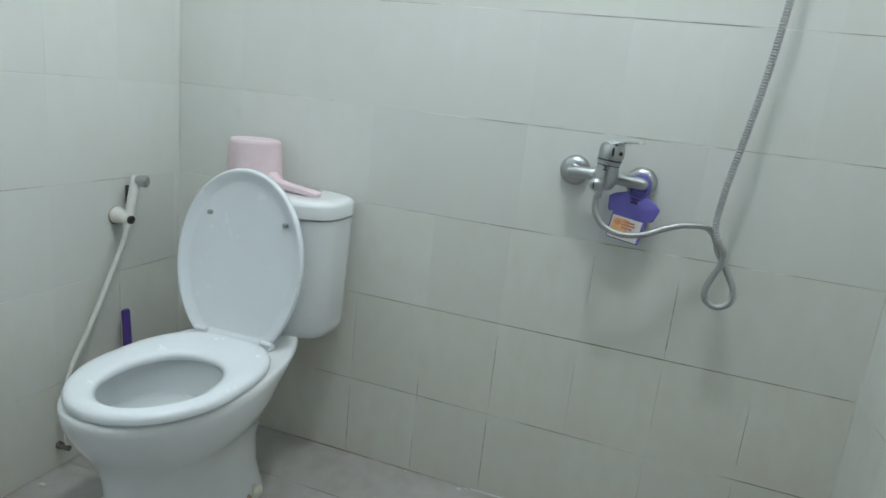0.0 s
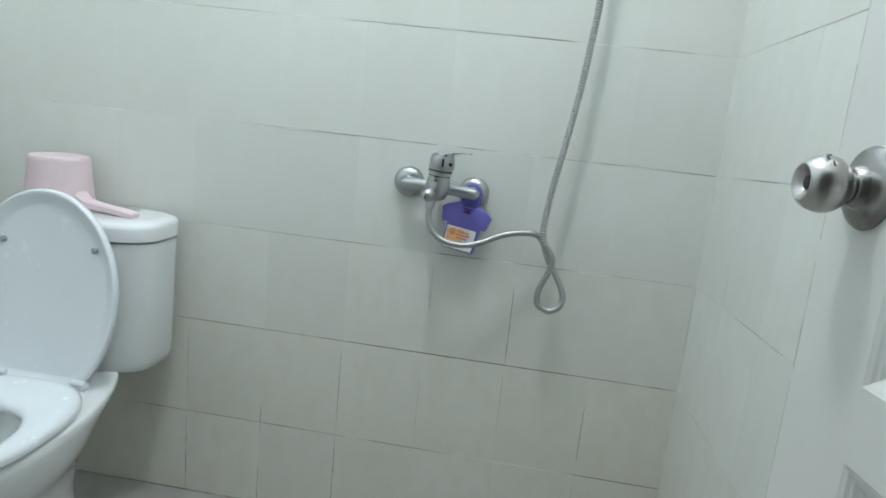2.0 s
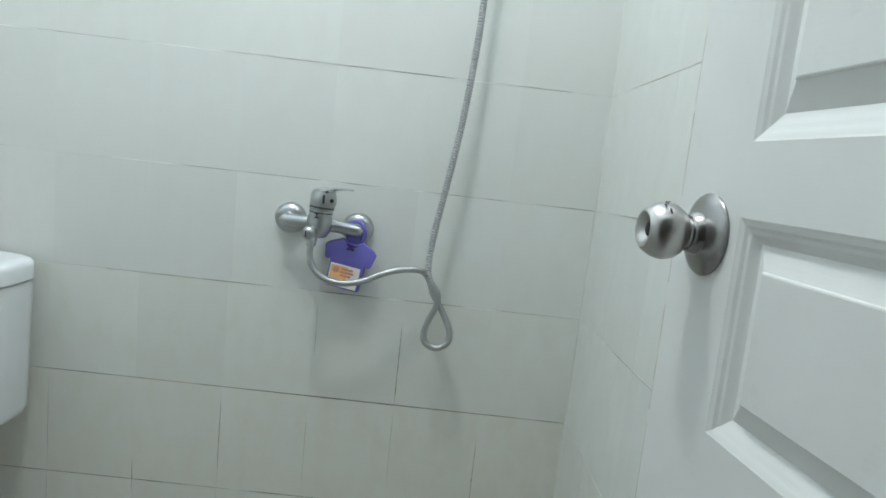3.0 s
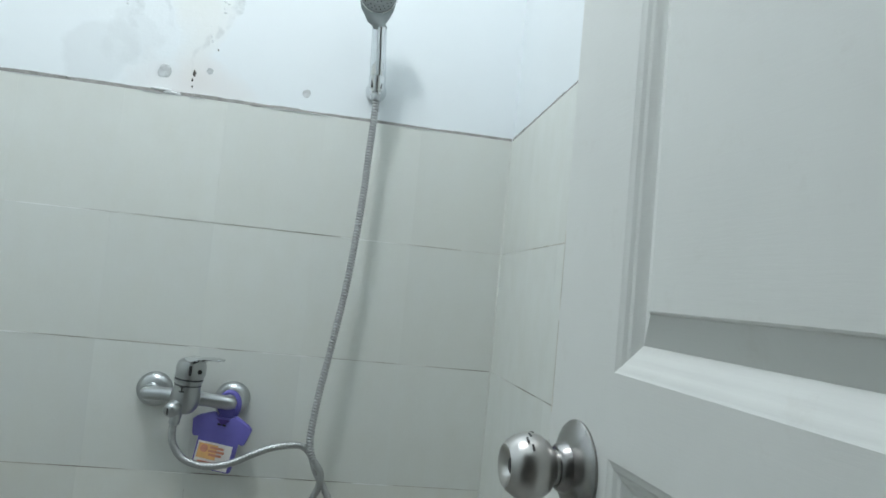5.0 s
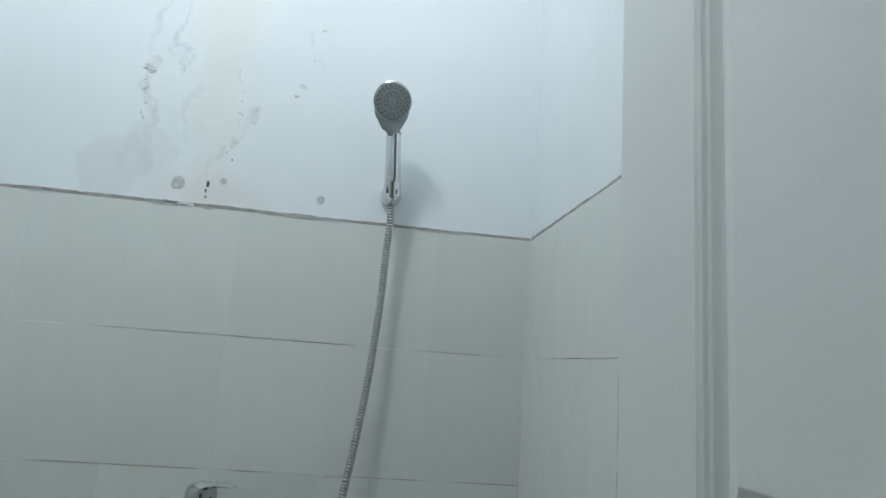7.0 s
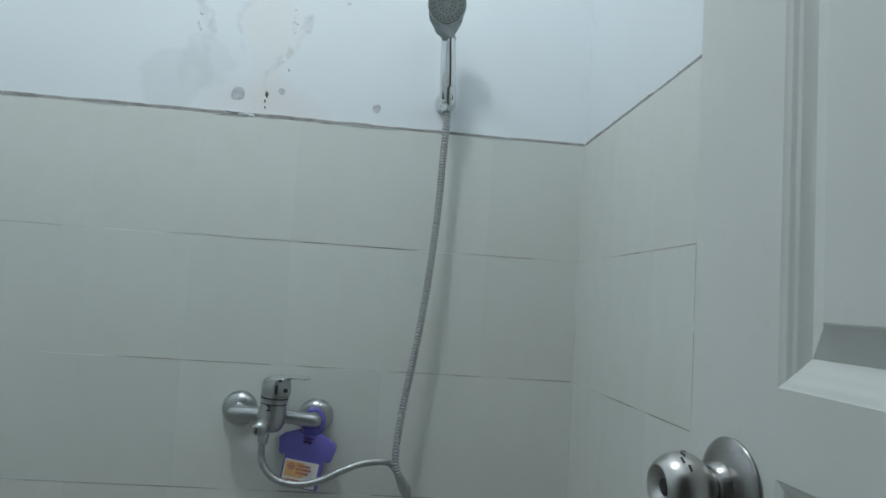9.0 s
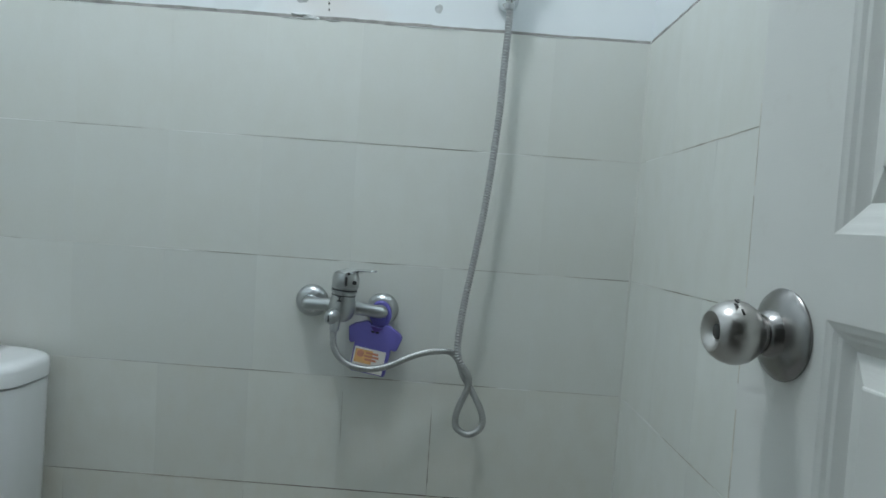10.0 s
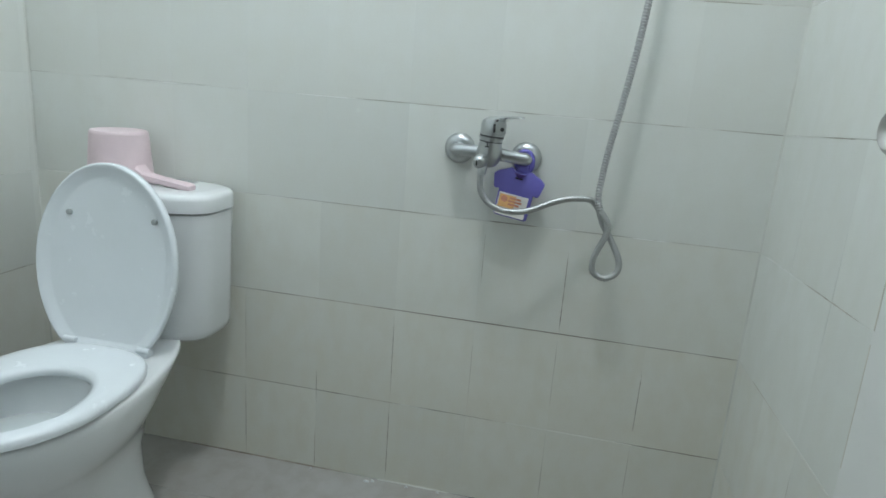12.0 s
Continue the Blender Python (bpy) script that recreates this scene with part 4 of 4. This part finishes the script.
for x, z, w, h in ((0.134, 1.551, 0.0035, 0.0075), (0.131, 1.537, 0.002, 0.004), (0.132, 1.524, 0.0018, 0.003), (0.175, 1.605, 0.0018, 0.0022)):
    solid("plaster_crack", chip(x, z, w, h, x * 17 + z), SOOT, "small dark crack in the damp plaster", "crack", group="dark cracks above the tiles", origin=(x, 0.004, z))

flake = bmesh.new()
loft([[(-0.967 + 0.011 * k * c, -0.497 + 0.006 * k * d, FLOOR + z) for c, d in ((-1, -0.4), (-0.3, -1), (0.5, -0.7), (1, 0.1), (0.3, 0.9), (-0.6, 0.7))] for k, z in ((1.0, 0.0), (1.0, 0.0025), (0.6, 0.005))], (True, True), True, flake)
solid("paint_flake", flake, CAPWHITE, "small white flake of paint on the floor", "debris", origin=(-0.967, -0.497, FLOOR))

for x, y, r in ((-0.045, -0.020, 0.0075), (-0.030, -0.014, 0.0045), (0.062, -0.012, 0.0050), (0.145, -0.010, 0.0040), (-0.205, -0.010, 0.0035)):
    crumb = loft([[(x + r * k * c * (1 + 0.3 * noise.noise((c, d, x * 40))), y + 0.55 * r * k * d, FLOOR + z) for c, d in [(math.cos(q), math.sin(q)) for q in [2 * math.pi * n / 9 for n in range(9)]]] for k, z in ((1.0, 0.0), (0.95, 0.0022), (0.5, 0.0042))])
    solid("mortar_crumb", crumb, LIP, "pale crumb of mortar on the floor by the wall", "debris", group="crumbs at the foot of the wall", origin=(x, y, FLOOR))

# ---- ceiling lamp ----
light = thing("ceiling_lamp", (LAMP[0], LAMP[1], CEIL), "white ceiling lamp with a bare glowing bulb", "lamp")
part("socket", lathe([(0.045, 0.0), (0.045, 0.012), (0.024, 0.03), (0.022, 0.055), (0.001, 0.056)], Matrix.Translation((LAMP[0], LAMP[1], CEIL)) @ Matrix.Rotation(radians(180), 4, "X"), 24), SEAT, light)
glass = part("bulb", lathe([(0.014, 0.050), (0.02, 0.062), (0.030, 0.085), (0.033, 0.105), (0.029, 0.127), (0.016, 0.139), (0.001, 0.142)], Matrix.Translation((LAMP[0], LAMP[1], CEIL)) @ Matrix.Rotation(radians(180), 4, "X"), 24), BULB, light, "glowing bulb")
glass.visible_shadow = False

# ---- joints and tiles ----
NORTH = Matrix()
EAST = Matrix.Translation((XE, 0, 0)) @ Matrix.Rotation(radians(-90), 4, "Z")
WEST = Matrix.Translation((XW, 0, 0)) @ Matrix.Rotation(radians(90), 4, "Z")


def strip(turn, ends, at, wide, face, seed, ragged=0.0, upright=False):
    """A joint between two ends: at() gives its other coordinate, face its depth in the wall."""
    n = max(2, int((ends[1] - ends[0]) / 0.006))
    rings = []
    for i in range(n + 1):
        s = ends[0] + (ends[1] - ends[0]) * i / n
        k = 1 + ragged * (1.6 * noise.noise((s * 55, seed, 2)) + 0.8 * noise.noise((s * 190, seed, 5)))
        if ragged:
            k *= min(1.0, 0.2 + 4 * min(i, n - i) / n)
        w = wide * max(0.15, k) * (0.42 if ragged else 0.5)
        c = at(s) + ragged * 0.0004 * noise.noise((s * 70, seed, 8))
        ring = ((c - w, face), (c + w, face), (c + w, 0.004), (c - w, 0.004))
        rings.append([turn @ (Vector((p, d, s)) if upright else Vector((s, d, p))) for p, d in ring])
    return loft(rings)


def joints(parent, turn, line, span, bed, upright, level, pale):
    """Level joints over a whole wall; stained stretches (u, z0, z1) and (u0, u1, row); pale ones (u0, u1, row)."""
    for k in range(1, 6):
        part("grout_line", strip(turn, span, lambda u: line(k, u), 0.008, 0.0008, k), bed, parent)
    for u, z0, z1, w in upright:
        part("stained_joint", strip(turn, (z0, z1), lambda z: u, w, -0.0001, u * 9 + z0, 0.55, True), GROUT_RUN if w > 0.0012 else GROUT_FAINT, parent, "brown-stained joint")
    for u0, u1, k, w in level:
        part("stained_joint", strip(turn, (u0, u1), lambda u: line(k, u), w, -0.00012, u0 * 7 + k, 0.55), GROUT_FAINT if k > 3 or turn is not NORTH else GROUT_RUN, parent, "brown-stained joint")
    for u0, u1, k in pale:
        part("pale_joint", strip(turn, (u0, u1), lambda u: line(k, u) - 0.0006, 0.0022, -0.0004, u0 * 5 + k, 0.6), GROUT_WHITE, parent, "clean white joint")


joints(north, NORTH, north_line, (XW, XE), GROUT_DIRTY,
       [(0.400, 0.505, 0.700, 0.0020), (0.206, 0.600, 0.742, 0.0009), (0.600, 0.285, 0.440, 0.0013), (0.600, 0.110, 0.245, 0.0012), (0.0, 0.255, 0.497, 0.0016), (0.0, FLOOR, 0.247, 0.0019), (-0.2, FLOOR, 0.145, 0.0019),
        (-0.2, 0.215, 0.305, 0.0013), (-0.4, FLOOR, 0.250, 0.0019), (-0.4, 0.255, 0.490, 0.0012), (0.2, 0.265, 0.440, 0.0011), (0.4, 0.060, 0.245, 0.0010), (0.4, 0.300, 0.490, 0.0008), (XE - 0.0012, FLOOR, 0.250, 0.0022)],
       [(-0.46, 0.655, 2, 0.0021), (0.735, 0.798, 2, 0.0013), (0.212, 0.330, 3, 0.0022), (-0.17, 0.10, 3, 0.0015), (0.40, 0.52, 3, 0.0014), (-0.11, 0.005, 4, 0.0013), (0.012, 0.175, 4, 0.0019), (0.262, 0.292, 4, 0.0022),
        (0.555, 0.60, 4, 0.0014), (0.66, 0.78, 4, 0.0012), (0.215, 0.44, 5, 0.0011), (0.60, 0.72, 5, 0.0014), (0.04, 0.16, 5, 0.0009), (-0.52, -0.205, 1, 0.0018), (-0.195, 0.03, 1, 0.0018), (0.08, 0.30, 1, 0.0010), (0.60, 0.795, 1, 0.0021), (0.62, 0.76, 3, 0.0010)],
       [(-0.19, 0.0, 5), (-0.62, -0.40, 5), (0.46, 0.58, 5), (-0.27, -0.12, 4), (-0.70, -0.52, 4), (0.18, 0.255, 4), (0.30, 0.45, 4), (0.34, 0.40, 3), (0.535, 0.61, 3), (-0.36, -0.20, 3)])
joints(east, EAST, east_line, (0, -YS), GROUT,
       [(0.4, 0.33, 0.47, 0.0012)],
       [(0.20, 0.56, 5, 0.0015), (0.22, 0.36, 4, 0.0017), (0.40, 0.56, 4, 0.0012), (0.27, 0.50, 3, 0.0018), (0.12, 0.30, 2, 0.0012)], [(0.04, 0.16, 5), (0.03, 0.20, 4), (0.04, 0.22, 3)])
joints(west, WEST, west_line, (YS, 0), GROUT,
       [(-0.22, 0.27, 0.498, 0.0016), (-0.22, 0.515, 0.585, 0.0012)],
       [(-0.235, -0.04, 2, 0.0014), (-0.44, -0.12, 1, 0.0016), (-0.30, -0.10, 3, 0.0011), (-0.75, -0.42, 3, 0.0010)], [(-0.60, -0.30, 2), (-0.9, -0.55, 4)])

part("floor_bead", strip(NORTH, (-0.02, 0.17), lambda x: FLOOR + 0.0005, 0.0030, -0.0035, 3, 0.9), GROUT, north, "rough pale bead of grout at the floor")
part("floor_bead", strip(NORTH, (-0.60, -0.12), lambda x: FLOOR + 0.001, 0.0026, -0.0025, 6, 0.7), GROUT_RUN, north, "brown dirt along the floor")
for name_of, cx, sx in ((north, XE, -1), (north, XW, 1)):
    fillet = loft([[(cx, 0.003, z), (cx + sx * 0.0035, -0.0002, z), (cx + sx * 0.0012, -0.0012, z), (cx + sx * 0.0002, -0.0035, z), (cx - sx * 0.003, 0.0, z)] for z in (FLOOR, TOP - 0.014)])
    part("corner_joint", fillet, GROUT, name_of)

MESHES = {}


def tile_mesh(w, corners, material, joint):
    """A bevelled tile in the xz plane, its face at y = 0 towards -y; corners are the four heights, low left first."""
    key = (round(w, 3), tuple(round(c, 4) for c in corners), material.name)
    if key not in MESHES:
        b = bmesh.new()
        g, v, c, d = joint / 2, joint * 0.01, 0.0004, 0.005
        rings = [[(-w / 2 + v + i / 16, y, corners[0] + g + i), (w / 2 - v - i / 16, y, corners[1] + g + i), (w / 2 - v - i / 16, y, corners[2] - g - i), (-w / 2 + v + i / 16, y, corners[3] - g - i)] for i, y in ((0, d), (0, 0.0006), (c, 0.0))]
        loft(rings, (False, True), True, b)
        MESHES[key] = finish(b, material, "tile", 10)
    return MESHES[key]


def lay(parent, u0, u1, heights, turn, material, joint=0.0015, jitter=0.0003):
    mid = sum(heights) / 4
    ob = new("tile", tile_mesh(u1 - u0, [h - mid for h in heights], material, joint))
    ob.parent = parent
    ob.matrix_basis = turn @ pose((u0 + u1) / 2, random.uniform(0, jitter * 0.5), mid + random.uniform(-0.0002, 0.0002), random.uniform(-0.14, 0.14), random.uniform(-0.03, 0.03), random.uniform(-0.06, 0.06))
    return ob


random.seed(11)


def course(parent, lo, hi, first, k, line, turn, filmed):
    """One row of tiles between the k-th level joint and the next."""
    u = first
    while u > lo:
        u -= 0.2
    while u < hi - 0.002:
        a, b = max(u, lo), min(u + 0.2, hi)
        if b - a > 0.012:
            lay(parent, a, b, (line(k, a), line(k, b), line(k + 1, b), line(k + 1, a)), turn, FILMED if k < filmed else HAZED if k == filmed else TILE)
        u += 0.2


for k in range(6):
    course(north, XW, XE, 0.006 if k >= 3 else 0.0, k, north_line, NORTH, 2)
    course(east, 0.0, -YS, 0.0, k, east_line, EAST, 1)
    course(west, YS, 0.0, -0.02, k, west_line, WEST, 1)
FLAT = Matrix.Translation((0, 0, FLOOR)) @ Matrix.Rotation(radians(-90), 4, "X")
for i in range(-5, 5):
    for j in range(8):
        x0, x1 = max(0.2 * i, XW), min(0.2 * i + 0.2, XE)
        y0, y1 = max(-0.2 * j - 0.2, YS), -0.2 * j
        if x1 - x0 > 0.01 and y1 - y0 > 0.01:
            lay(floor, x0, x1, (y0, y0, y1, y1), FLAT, FLOOR_TILE, 0.0026)
